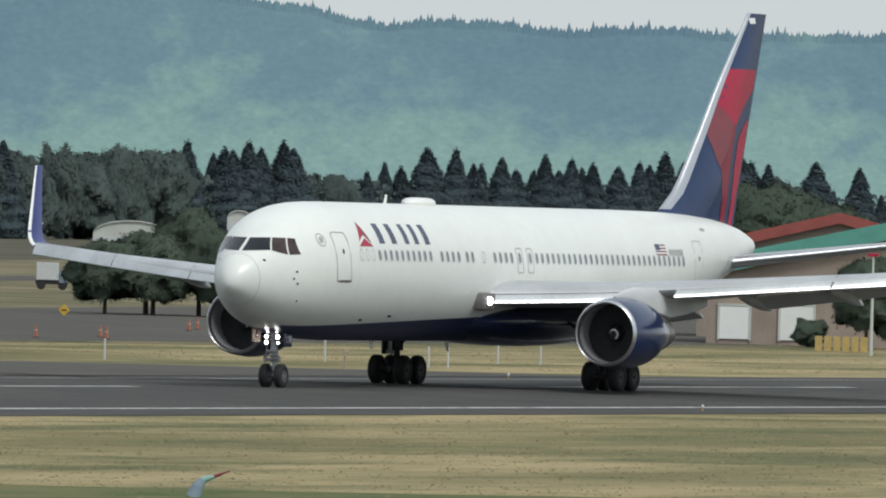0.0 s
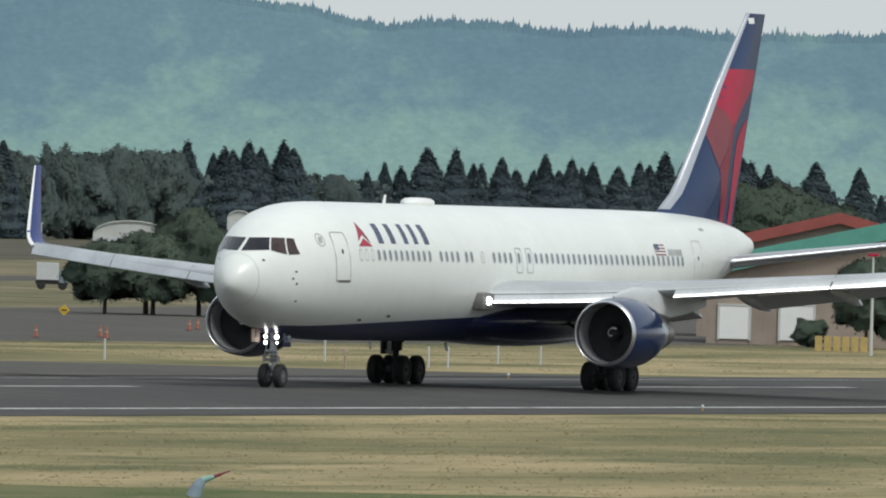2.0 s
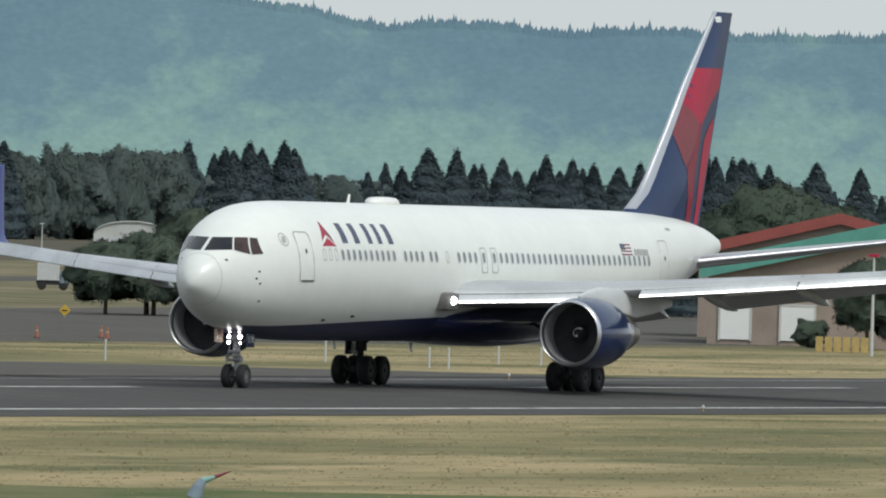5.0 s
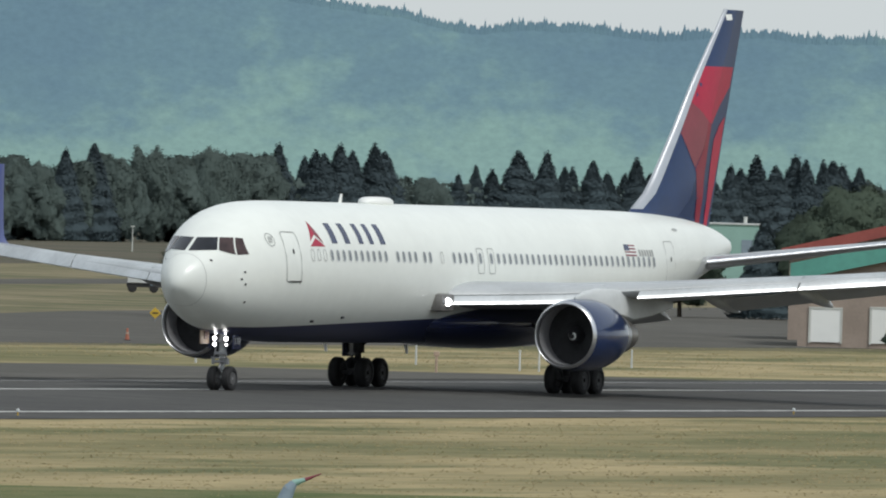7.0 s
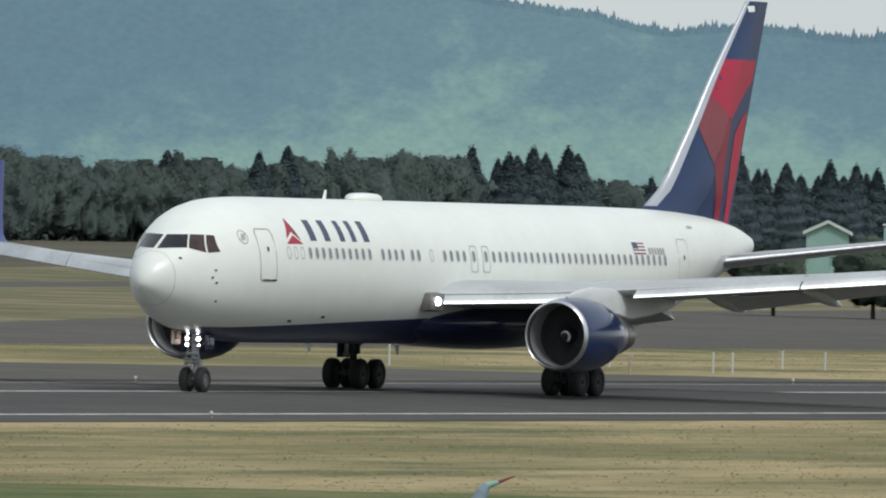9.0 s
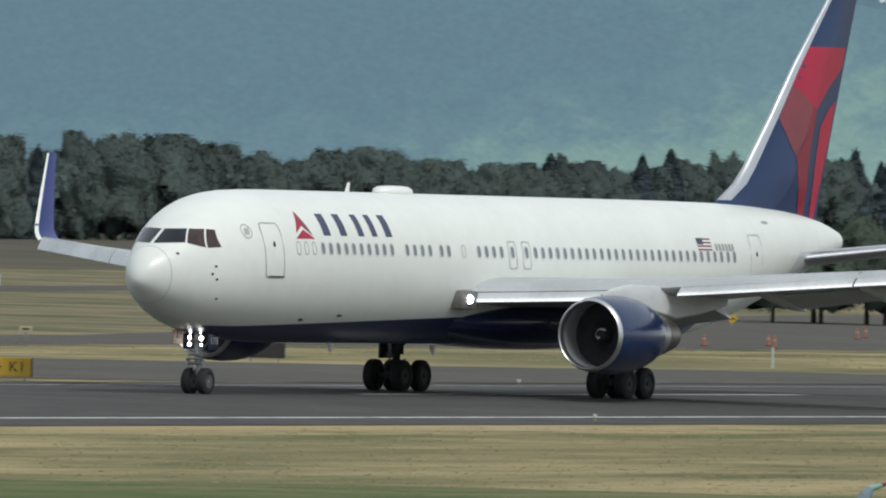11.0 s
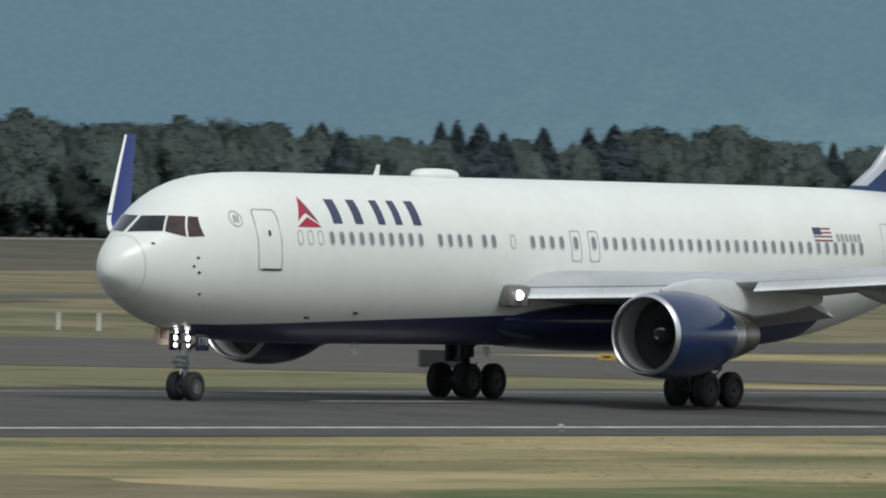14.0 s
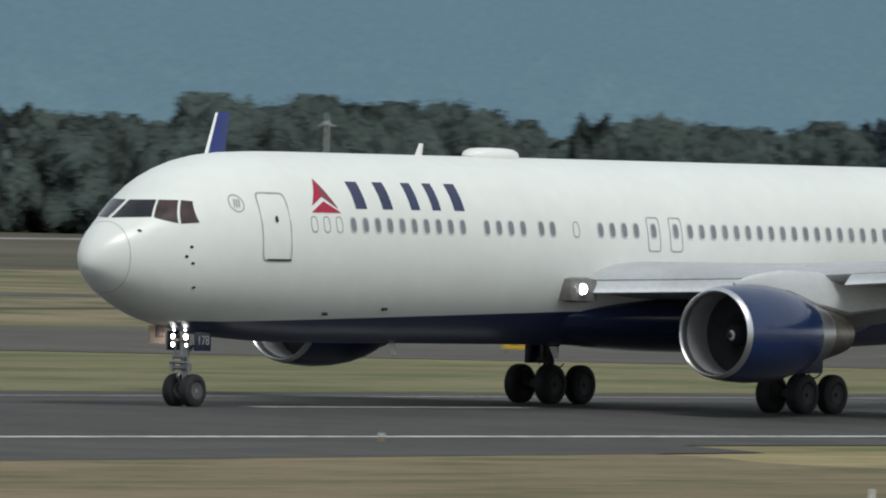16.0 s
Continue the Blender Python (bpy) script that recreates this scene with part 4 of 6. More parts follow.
def hills():
    rows = []
    azs = np.linspace(44, 72, 420)
    for j in range(34):
        k = j / 33
        d = 4560 + 110 * k
        row = []
        for az in azs:
            e = ridge(az)
            top = 4670 * math.tan(radians(e)) + 7.5
            h = top * k
            h += (noise.noise((az * 2.2, k * 3, 1.7)) * 3 + noise.noise((az * 7, k * 9, 4.1)) * 1.5) * math.sin(math.pi * k)
            row.append((d * math.sin(radians(az)), d * math.cos(radians(az)), h - 0.3))
        rows.append(row)
    m = bpy.data.materials.new("forest_painted_haze")
    m.use_nodes = True
    nt = m.node_tree
    p = nt.nodes["Principled BSDF"]
    p.inputs["Roughness"].default_value = 1.0
    p.inputs["Specular IOR Level"].default_value = 0.0
    co = nt.nodes.new("ShaderNodeTexCoord")
    spin = nt.nodes.new("ShaderNodeVectorRotate")
    spin.rotation_type = "Z_AXIS"
    spin.inputs["Angle"].default_value = radians(-28)
    nt.links.new(co.outputs["Object"], spin.inputs["Vector"])
    face = nt.nodes.new("ShaderNodeMapping")
    face.inputs["Scale"].default_value = (0.02, 0.8, 1.35)
    nt.links.new(spin.outputs[0], face.inputs["Vector"])
    n1, n2, n3 = (nt.nodes.new("ShaderNodeTexNoise") for _ in range(3))
    for n, s, d in ((n1, 0.016, 4), (n2, 0.10, 5), (n3, 0.45, 4)):
        n.inputs["Scale"].default_value, n.inputs["Detail"].default_value = s, d
        n.inputs["Roughness"].default_value = 0.6
        nt.links.new(face.outputs[0], n.inputs["Vector"])
    sep = nt.nodes.new("ShaderNodeSeparateXYZ")
    nt.links.new(co.outputs["Object"], sep.inputs[0])
    # colour lighter low down, darker along the top; cloud shade painted to the west
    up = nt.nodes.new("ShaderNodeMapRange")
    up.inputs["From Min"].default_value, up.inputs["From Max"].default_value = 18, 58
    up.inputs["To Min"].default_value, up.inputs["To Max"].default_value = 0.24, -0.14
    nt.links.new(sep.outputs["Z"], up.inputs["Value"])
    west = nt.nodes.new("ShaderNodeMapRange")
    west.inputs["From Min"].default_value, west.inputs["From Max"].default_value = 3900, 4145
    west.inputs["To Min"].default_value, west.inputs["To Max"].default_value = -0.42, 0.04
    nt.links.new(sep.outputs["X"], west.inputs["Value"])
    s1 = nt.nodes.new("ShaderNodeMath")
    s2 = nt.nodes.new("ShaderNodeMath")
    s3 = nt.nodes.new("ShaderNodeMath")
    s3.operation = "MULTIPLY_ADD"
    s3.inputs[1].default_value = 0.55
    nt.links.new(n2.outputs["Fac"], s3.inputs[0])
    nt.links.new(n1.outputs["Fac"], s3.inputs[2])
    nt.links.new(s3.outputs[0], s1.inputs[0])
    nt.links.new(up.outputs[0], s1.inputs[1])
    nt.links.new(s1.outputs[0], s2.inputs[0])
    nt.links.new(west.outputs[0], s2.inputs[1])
    # blue-green tones carry the haze of distance in the base colour
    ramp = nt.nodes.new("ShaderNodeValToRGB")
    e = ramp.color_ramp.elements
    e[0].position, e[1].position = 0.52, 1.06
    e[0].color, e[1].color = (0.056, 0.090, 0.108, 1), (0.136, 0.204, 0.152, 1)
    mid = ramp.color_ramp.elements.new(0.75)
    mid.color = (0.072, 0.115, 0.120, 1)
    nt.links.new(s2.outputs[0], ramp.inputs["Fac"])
    fine = nt.nodes.new("ShaderNodeValToRGB")
    f = fine.color_ramp.elements
    f[0].position, f[1].position, f[0].color, f[1].color = 0.3, 0.7, (0.86, 0.86, 0.86, 1), (1.12, 1.12, 1.12, 1)
    nt.links.new(n3.outputs["Fac"], fine.inputs["Fac"])
    ml = nt.nodes.new("ShaderNodeMix")
    ml.data_type, ml.blend_type = "RGBA", "MULTIPLY"
    ml.inputs["Factor"].default_value = 1.0
    nt.links.new(ramp.outputs[0], ml.inputs["A"])
    nt.links.new(fine.outputs[0], ml.inputs["B"])
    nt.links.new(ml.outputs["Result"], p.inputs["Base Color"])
    # haze put into the emission: the glow of the air between
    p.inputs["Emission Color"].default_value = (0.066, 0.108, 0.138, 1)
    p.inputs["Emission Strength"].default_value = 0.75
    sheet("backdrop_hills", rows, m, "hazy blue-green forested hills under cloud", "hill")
    # conifers along the skyline
    rng = np.random.default_rng(8)
    vs, fs = [], []
    for _ in range(2200):
        az = rng.uniform(61.5, 67.5)
        d = 4668
        z = d * math.tan(radians(ridge(az))) + 5.5
        x, y = d * math.sin(radians(az)), d * math.cos(radians(az))
        h, r = rng.uniform(1.6, 4.2) * (1.3 if rng.random() < 0.1 else 0.85), rng.uniform(1.0, 2.0)
        k = len(vs)
        vs += [(x + r * math.cos(a), y + r * math.sin(a), z - 1.0) for a in (0, 1.57, 3.14, 4.71)] + [(x, y, z + h)]
        fs += [(k, k + 1, k + 4), (k + 1, k + 2, k + 4), (k + 2, k + 3, k + 4), (k + 3, k, k + 4)]
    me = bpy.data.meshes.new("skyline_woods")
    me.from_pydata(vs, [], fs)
    # same material as the hill, its haze painted in
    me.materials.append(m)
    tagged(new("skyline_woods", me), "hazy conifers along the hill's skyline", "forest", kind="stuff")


hills()

# ------------------------------------------------------------------ trees
FIRS_A = [(54.843, 12.4), (54.898, 12.7), (54.943, 12.9), (57.104, 13.6), (57.189, 12.8), (57.595, 14.1), (57.662, 14.3), (57.758, 14.1), (57.856, 13.4), (58.019, 14.0), (58.206, 14.1), (58.313, 14.6), (59.147, 13.2), (59.217, 13.5), (59.855, 12.9), (61.968, 14.7), (62.347, 15.4), (62.463, 16.2), (62.467, 16.2), (63.167, 16.2), (63.224, 18.2), (63.333, 16.0), (63.378, 17.1), (63.411, 16.5), (63.478, 18.5), (63.53, 17.4), (63.622, 18.8), (63.663, 17.5), (63.969, 13.9), (64.04, 15.7), (64.108, 15.0), (64.215, 18.9), (64.332, 19.2), (64.406, 16.2), (64.439, 16.2), (64.524, 17.7), (64.584, 15.5), (64.656, 15.4), (64.703, 18.7), (64.761, 15.6)]
FIRS_B = [(64.811, 18.3), (64.854, 16.4), (64.9, 17.5), (65.005, 17.0), (65.091, 18.4), (65.133, 17.7), (65.197, 20.6), (65.277, 18.6), (65.36, 21.3), (65.402, 20.3), (65.472, 20.4), (65.512, 20.4), (65.552, 19.9), (65.622, 19.1), (65.776, 14.6), (65.82, 20.3), (65.893, 14.0), (66.0, 19.6), (66.092, 13.1)]
BROAD_A = [(50.566, 10.7), (50.705, 11.0), (50.845, 10.6), (50.985, 11.0), (51.125, 11.0), (51.311, 11.3), (51.404, 10.8), (51.544, 10.6), (51.684, 10.7), (51.766, 10.8), (51.848, 10.6), (51.964, 11.1), (52.068, 11.5), (52.171, 12.8), (52.289, 12.1), (52.429, 12.1), (52.568, 13.0), (52.661, 12.9), (52.755, 12.5), (52.848, 12.7), (52.941, 12.5), (53.035, 12.4), (53.128, 13.0), (53.222, 12.1), (53.409, 11.3), (53.503, 11.2), (53.707, 12.1), (53.871, 11.4), (53.998, 12.5), (54.151, 11.7), (54.244, 11.4), (54.291, 11.2), (54.385, 11.0), (54.501, 11.4), (54.617, 12.2), (54.687, 12.0), (54.769, 11.6), (55.036, 12.3), (55.268, 14.0), (55.351, 13.0)]
BROAD_B = [(55.422, 11.6), (55.481, 11.3), (55.574, 11.2), (55.655, 11.7), (55.821, 13.3), (55.879, 13.8), (55.985, 12.5), (56.102, 12.4), (56.214, 12.5), (56.277, 12.4), (56.346, 12.9), (56.451, 12.8), (56.567, 13.7), (56.673, 13.0), (56.777, 13.7), (56.917, 13.4), (57.022, 13.4), (57.245, 12.3), (57.362, 12.3), (57.461, 12.2), (57.502, 12.4), (57.532, 11.9), (57.939, 12.5), (58.114, 12.5), (58.265, 12.8), (58.393, 13.9), (58.486, 14.2), (58.555, 15.2), (58.637, 14.7), (58.706, 15.2), (58.788, 15.1), (58.882, 14.1), (58.999, 13.6), (59.07, 12.9), (59.349, 13.6), (59.419, 13.1), (59.443, 13.2), (59.627, 14.5), (59.721, 14.5), (59.956, 12.5)]
BROAD_C = [(60.047, 15.1), (60.175, 15.4), (60.257, 14.2), (60.397, 15.2), (60.49, 14.6), (60.607, 14.6), (60.748, 13.3), (60.842, 12.3), (60.946, 14.3), (61.051, 14.2), (61.179, 14.6), (61.308, 13.3), (61.402, 12.9), (61.483, 13.3), (61.625, 11.2), (61.64, 11.3), (61.662, 11.8), (61.72, 12.9), (61.755, 12.4), (61.79, 12.4), (61.848, 13.1), (61.86, 13.1), (61.919, 12.7), (62.068, 14.9), (62.173, 13.9), (62.256, 13.1), (62.395, 13.8), (62.522, 14.2), (62.546, 14.8), (62.592, 14.2), (62.707, 16.5), (62.825, 15.0), (62.917, 16.9), (62.999, 15.9), (63.081, 16.0), (63.129, 13.9), (63.725, 12.2), (63.794, 13.1), (63.876, 12.9), (65.682, 16.7)]
BROAD_D = [(65.73, 14.9)]
FIRS = FIRS_A + FIRS_B
BROAD = BROAD_A + BROAD_B + BROAD_C + BROAD_D



def leaf(name, colour, second, scale, turn=None):
    """Foliage: half diffuse, half letting light through; its shading follows the crown, or the turn given."""
    m = mat(name, colour, 0.95, second=second, scale=scale, fine=scale * 8, island=0.04)
    nt = m.node_tree
    b = nt.nodes["Principled BSDF"]
    b.inputs["Specular IOR Level"].default_value = 0.05
    tone = b.inputs["Base Color"].links[0].from_socket
    thin = nt.nodes.new("ShaderNodeBsdfTranslucent")
    nt.links.new(tone, thin.inputs["Color"])
    mix = nt.nodes.new("ShaderNodeMixShader")
    mix.inputs[0].default_value = 0.20
    if turn is None:
        co = nt.nodes.new("ShaderNodeTexCoord")
        lift = nt.nodes.new("ShaderNodeVectorMath")
        lift.operation = "MULTIPLY_ADD"
        lift.inputs[1].default_value, lift.inputs[2].default_value = (2.2, 2.2, 0.7), (0, 0, 0.15)
        nt.links.new(co.outputs["Object"], lift.inputs[0])
        spin = nt.nodes.new("ShaderNodeVectorTransform")
        spin.vector_type, spin.convert_from, spin.convert_to = "NORMAL", "OBJECT", "WORLD"
        nt.links.new(lift.outputs[0], spin.inputs[0])
        way = spin.outputs[0]
    else:
        fixed = nt.nodes.new("ShaderNodeCombineXYZ")
        for k in range(3):
            fixed.inputs[k].default_value = turn[k]
        way = fixed.outputs[0]
    geo = nt.nodes.new("ShaderNodeNewGeometry")
    part_way = nt.nodes.new("ShaderNodeMix")
    part_way.data_type = "VECTOR"
    part_way.inputs["Factor"].default_value = 0.95
    unit = nt.nodes.new("ShaderNodeVectorMath")
    unit.operation = "NORMALIZE"
    nt.links.new(way, unit.inputs[0])
    nt.links.new(geo.outputs["Normal"], part_way.inputs[4])
    nt.links.new(unit.outputs[0], part_way.inputs[5])
    fin_way = nt.nodes.new("ShaderNodeVectorMath")
    fin_way.operation = "NORMALIZE"
    nt.links.new(part_way.outputs[1], fin_way.inputs[0])
    nt.links.new(fin_way.outputs[0], b.inputs["Normal"])
    nt.links.new(fin_way.outputs[0], thin.inputs["Normal"])
    out = nt.nodes["Material Output"]
    nt.links.new(b.outputs[0], mix.inputs[1])
    nt.links.new(thin.outputs[0], mix.inputs[2])
    nt.links.new(mix.outputs[0], out.inputs["Surface"])
    return m


# fir, broad and wood leaves: distance haze mixed into the colour, lifted and bluish
FIR_LEAF = leaf("hazed_fir_needles", (0.076, 0.102, 0.112), (0.066, 0.090, 0.100), 0.3)
BROAD_LEAF = leaf("hazed_broad_leaves", (0.102, 0.131, 0.117), (0.084, 0.112, 0.105), 0.12)
WOOD_LEAF = leaf("hazed_wood_leaves", (0.102, 0.132, 0.121), (0.086, 0.114, 0.109), 0.12, Vector((-0.2, -0.6, 0.75)))
NEAR_LEAF = leaf("near_leaves", (0.098, 0.126, 0.090), (0.076, 0.102, 0.078), 0.4)
STRAW = leaf("straw_blades", (0.42, 0.340, 0.195), (0.29, 0.255, 0.13), 0.12, Vector((-0.3, -0.5, 0.8)))
grass_stuff()
BARK = mat("bark", (0.07, 0.055, 0.042), 0.95, spread=0.2, scale=2, fine=12, bump=0.4)


def leaf_mesh(points, size, rng, material):
    """Clumps of small leaves: a few crossing blades at each point."""
    vs, fs = [], []
    for x, y, z in points:
        for _ in range(3):
            n = (Vector((x, y, 0.35 * (z - 0.4))).normalized() + Vector(rng.normal(0, 0.30, 3))).normalized()
            t = n.orthogonal().normalized()
            t = (t + n.cross(t) * rng.normal(0, 1)).normalized()
            b = n.cross(t)
            s = size * rng.uniform(0.6, 1.3)
            k = len(vs)
            o = Vector((x, y, z)) + Vector(rng.normal(0, size * 0.5, 3))
            vs += [o + t * s, o + b * s * 0.7, o - t * s * 0.8, o - b * s * 0.8]
            fs.append((k, k + 1, k + 2, k + 3))
    me = bpy.data.meshes.new("crown")
    me.from_pydata([tuple(v) for v in vs], [], fs)
    me.materials.append(material)
    return me


def fir(seed):
    """A conifer one unit high: trunk, and tiers of drooping boughs."""
    rng = np.random.default_rng(seed)
    tree = new("conifer")
    bm = bmesh.new()
    tube(bm, (0, 0, -0.02), (0, 0, 0.97), 0.016, 0.002, 7)
    part("trunk", bm, BARK, tree)
    pts = []
    wide = rng.uniform(0.22, 0.31)

    def reach(z, a):
        """Half width of the crown: a ragged cone of drooping tiers."""
        tier = 1 + 0.10 * math.sin(z * 46 + seed + 1.3 * math.sin(a + seed)) * (1 - 0.5 * z)
        return wide * (1 - z) ** 0.80 * tier * (1 + 0.22 * noise.noise((math.cos(a) * 1.3 + seed, math.sin(a) * 1.3, z * 6))) + 0.003
    for _ in range(3600):
        z = 1 - rng.random() ** 0.62 * 0.95
        a = rng.uniform(0, 2 * math.pi)
        r = reach(z, a) * rng.uniform(0.86, 1.10)
        pts.append((r * math.cos(a), r * math.sin(a), z - r * 0.2))
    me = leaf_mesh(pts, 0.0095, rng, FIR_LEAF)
    bm = bmesh.new()
    bm.from_mesh(me)
    turns = np.linspace(0, 2 * math.pi, 25)[:-1]
    loft(bm, [[Vector((math.cos(a), math.sin(a), 0)) * reach(z, a) * 0.93 + Vector((0, 0, z - 0.02)) for a in turns] for z in np.linspace(0.04, 0.985, 44)])
    bm.to_mesh(me)
    bm.free()
    new("crown", me).parent = tree
    return tree


def broad(seed, leaf, low=0.16, count=2600, wide=0.36, size=0.0175):
    """A broad tree one unit high: trunk, limbs and an uneven, billowing crown with ragged edges."""
    rng = np.random.default_rng(seed)
    tree = new("broadleaf_tree")
    bm = bmesh.new()
    tube(bm, (0, 0, -0.02), (0.01, 0, 0.5), 0.028, 0.016, 8)
    for _ in range(7):
        a = rng.uniform(0, 2 * math.pi)
        tube(bm, (0, 0, low * 0.6 + 0.3 * rng.random()), (wide * 0.6 * math.cos(a), wide * 0.6 * math.sin(a), low + 0.2 + 0.4 * rng.random()), 0.012, 0.004, 5)
    part("trunk", bm, BARK, tree)
    mid, tall = (low + 0.97) / 2, (0.97 - low) / 2
    lean = Vector((rng.normal(0, 0.05), rng.normal(0, 0.05), 0))

    def skin(a, e):
        """A point of the crown's surface, by its bearing and its height angle."""
        c, q = math.cos(e), math.sin(e)
        d = Vector((math.cos(a) * c, math.sin(a) * c, q))
        r = 1 + 0.42 * noise.noise(d * 1.9 + Vector((seed * 1.7, 0.3, 0))) + 0.17 * noise.noise(d * 4.3 + Vector((0, seed * 2.3, 0.6))) + 0.05 * noise.noise(d * 9.0 + Vector((0.2, 0, seed)))
        full = (abs(c) ** 2.6 + abs(q) ** 2.6) ** (-1 / 2.6)
        return Vector((d.x * wide, d.y * wide, d.z * tall)) * r * full * 0.96 + lean * (q + 1), d
    pts = []
    for _ in range(count):
        e = math.asin(rng.uniform(-0.95, 1))
        p, d = skin(rng.uniform(0, 2 * math.pi), e)
        p = p * (rng.uniform(0.955, 1.015) if rng.random() < 0.86 else rng.uniform(1.0, 1.09))
        pts.append((p.x, p.y, min(p.z + mid, 1.02)))
    me = leaf_mesh(pts, size * 0.45, rng, leaf)
    bm = bmesh.new()
    bm.from_mesh(me)
    rows = []
    for e in np.linspace(-1.5, 1.5, 26):
        rows.append([skin(a, e)[0] * 0.96 + Vector((0, 0, mid)) for a in np.linspace(0, 2 * math.pi, 37)[:-1]])
    loft(bm, rows)
    bmesh.ops.scale(bm, vec=(1, 1, 1 / max(v.co.z for v in bm.verts)), verts=bm.verts)
    bm.to_mesh(me)
    bm.free()
    new("crown", me).parent = tree
    return tree


def lay(kinds, rows, label, group, wide=1.0):
    """Trees of a row far off, each at its bearing and height."""
    rng = np.random.default_rng(len(rows))
    for i, (az, h) in enumerate(rows):
        a = radians(az)
        d = min(467 / (math.cos(a) - 0.29 * math.sin(a)), 3480) + rng.uniform(0, 35)
        at = (d * math.sin(a), d * math.cos(a), fall(900))
        w = h * wide * rng.uniform(0.85, 1.2)
        m = Matrix.LocRotScale(at, Euler((0, 0, rng.uniform(0, 6.28))), (w, w, h))
        ob = kinds[i % len(kinds)]
        if i < len(kinds):
            ob.matrix_basis = m
            tagged(ob, label, "tree", group)
        else:
            c = copy_thing(ob, Matrix())
            c.matrix_basis = m


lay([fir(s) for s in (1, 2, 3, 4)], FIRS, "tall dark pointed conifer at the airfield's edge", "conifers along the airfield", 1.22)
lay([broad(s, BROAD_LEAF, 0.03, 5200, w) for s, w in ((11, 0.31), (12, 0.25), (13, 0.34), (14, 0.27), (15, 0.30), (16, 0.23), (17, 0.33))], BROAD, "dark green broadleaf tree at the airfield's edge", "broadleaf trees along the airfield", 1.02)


def woods():
    """The closed wood behind the single trees."""
    rng = np.random.default_rng(21)
    vs, fs = [], []
    for _ in range(60000):
        az = rng.uniform(49.5, 68)
        a = radians(az)
        d = min(467 / (math.cos(a) - 0.29 * math.sin(a)), 3480) + rng.uniform(18, 70)
        top = float(np.interp(az, [50, 52, 55, 57, 60, 62, 64, 66, 68], [8.8, 9.5, 9.6, 10.6, 10.8, 11.2, 11.8, 13.0, 13.0])) * (1 + 0.14 * noise.noise((az * 6, 0, 3)))
        z = top * rng.uniform(0, 1) ** 0.8
        o = Vector((d * math.sin(a), d * math.cos(a), z - 0.3))
        n = Vector(rng.normal(0, 1, 3)).normalized()
        t = n.orthogonal().normalized()
        b = n.cross(t)
        s = rng.uniform(0.35, 0.7)
        k = len(vs)
        vs += [tuple(o + t * s), tuple(o + b * s * 0.8), tuple(o - t * s), tuple(o - b * s * 0.8)]
        fs.append((k, k + 1, k + 2, k + 3))
    me = bpy.data.meshes.new("woods")
    me.from_pydata(vs, [], fs)
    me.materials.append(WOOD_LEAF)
    tagged(new("woods", me), "dense dark green wood at the airfield's edge", "forest", kind="stuff")


woods()
# ------------------------------------------------------------------ things about the airfield
LOW = fall(400)
BOARD_TAN = mat("barrier_tan", (0.46, 0.34, 0.12), 0.6, spread=0.1, scale=1, fine=8)
TANK_DARK = mat("tank_black", (0.035, 0.034, 0.036), 0.6, spread=0.15, scale=0.6, fine=5)
TEAL = mat("teal_roof", (0.10, 0.32, 0.26), 0.5, spread=0.08, scale=0.4, fine=3)
RED_ROOF = mat("red_roof", (0.30, 0.075, 0.06), 0.6, spread=0.1, scale=0.4, fine=3)
STUCCO = mat("tan_wall", (0.32, 0.26, 0.215), 0.85, spread=0.08, scale=0.5, fine=6)
PALE = mat("pale_wall", (0.55, 0.56, 0.52), 0.8, spread=0.06, scale=0.4, fine=5)
PALE_TEAL = mat("pale_teal_wall", (0.26, 0.42, 0.37), 0.75, spread=0.06, scale=0.4, fine=5)
BROWN = mat("brown_wall", (0.11, 0.055, 0.045), 0.8, spread=0.1, scale=0.6, fine=5)
SLATE = mat("blue_grey_wall", (0.22, 0.28, 0.33), 0.8, spread=0.06)
YELLOW = mat("sign_yellow", (0.55, 0.36, 0.035), 0.5, spread=0.05, scale=1, fine=8)
CREAM = mat("sign_cream", (0.42, 0.38, 0.24), 0.6, spread=0.06, scale=1, fine=8)
BLACK = mat("sign_black", (0.02, 0.02, 0.022), 0.5, spread=0.1, scale=1, fine=8)
ORANGE = mat("marker_orange", (0.36, 0.12, 0.07), 0.6, spread=0.08)
GLASSY = mat("dark_glass", (0.03, 0.035, 0.04), 0.08, spread=0.1)


def facing(x, y):
    """The turn by which a thing's front looks to the spectators' hill."""
    return math.atan2(y, x) - math.pi / 2


def stand(name, x, y, label, category, group="", turn=None, z=None):
    ob = tagged(new(name), label, category, group)
    ob.matrix_basis = Matrix.Translation((x, y, fall(y) if z is None else z)) @ Matrix.Rotation(facing(x, y) if turn is None else turn, 4, "Z")
    return ob


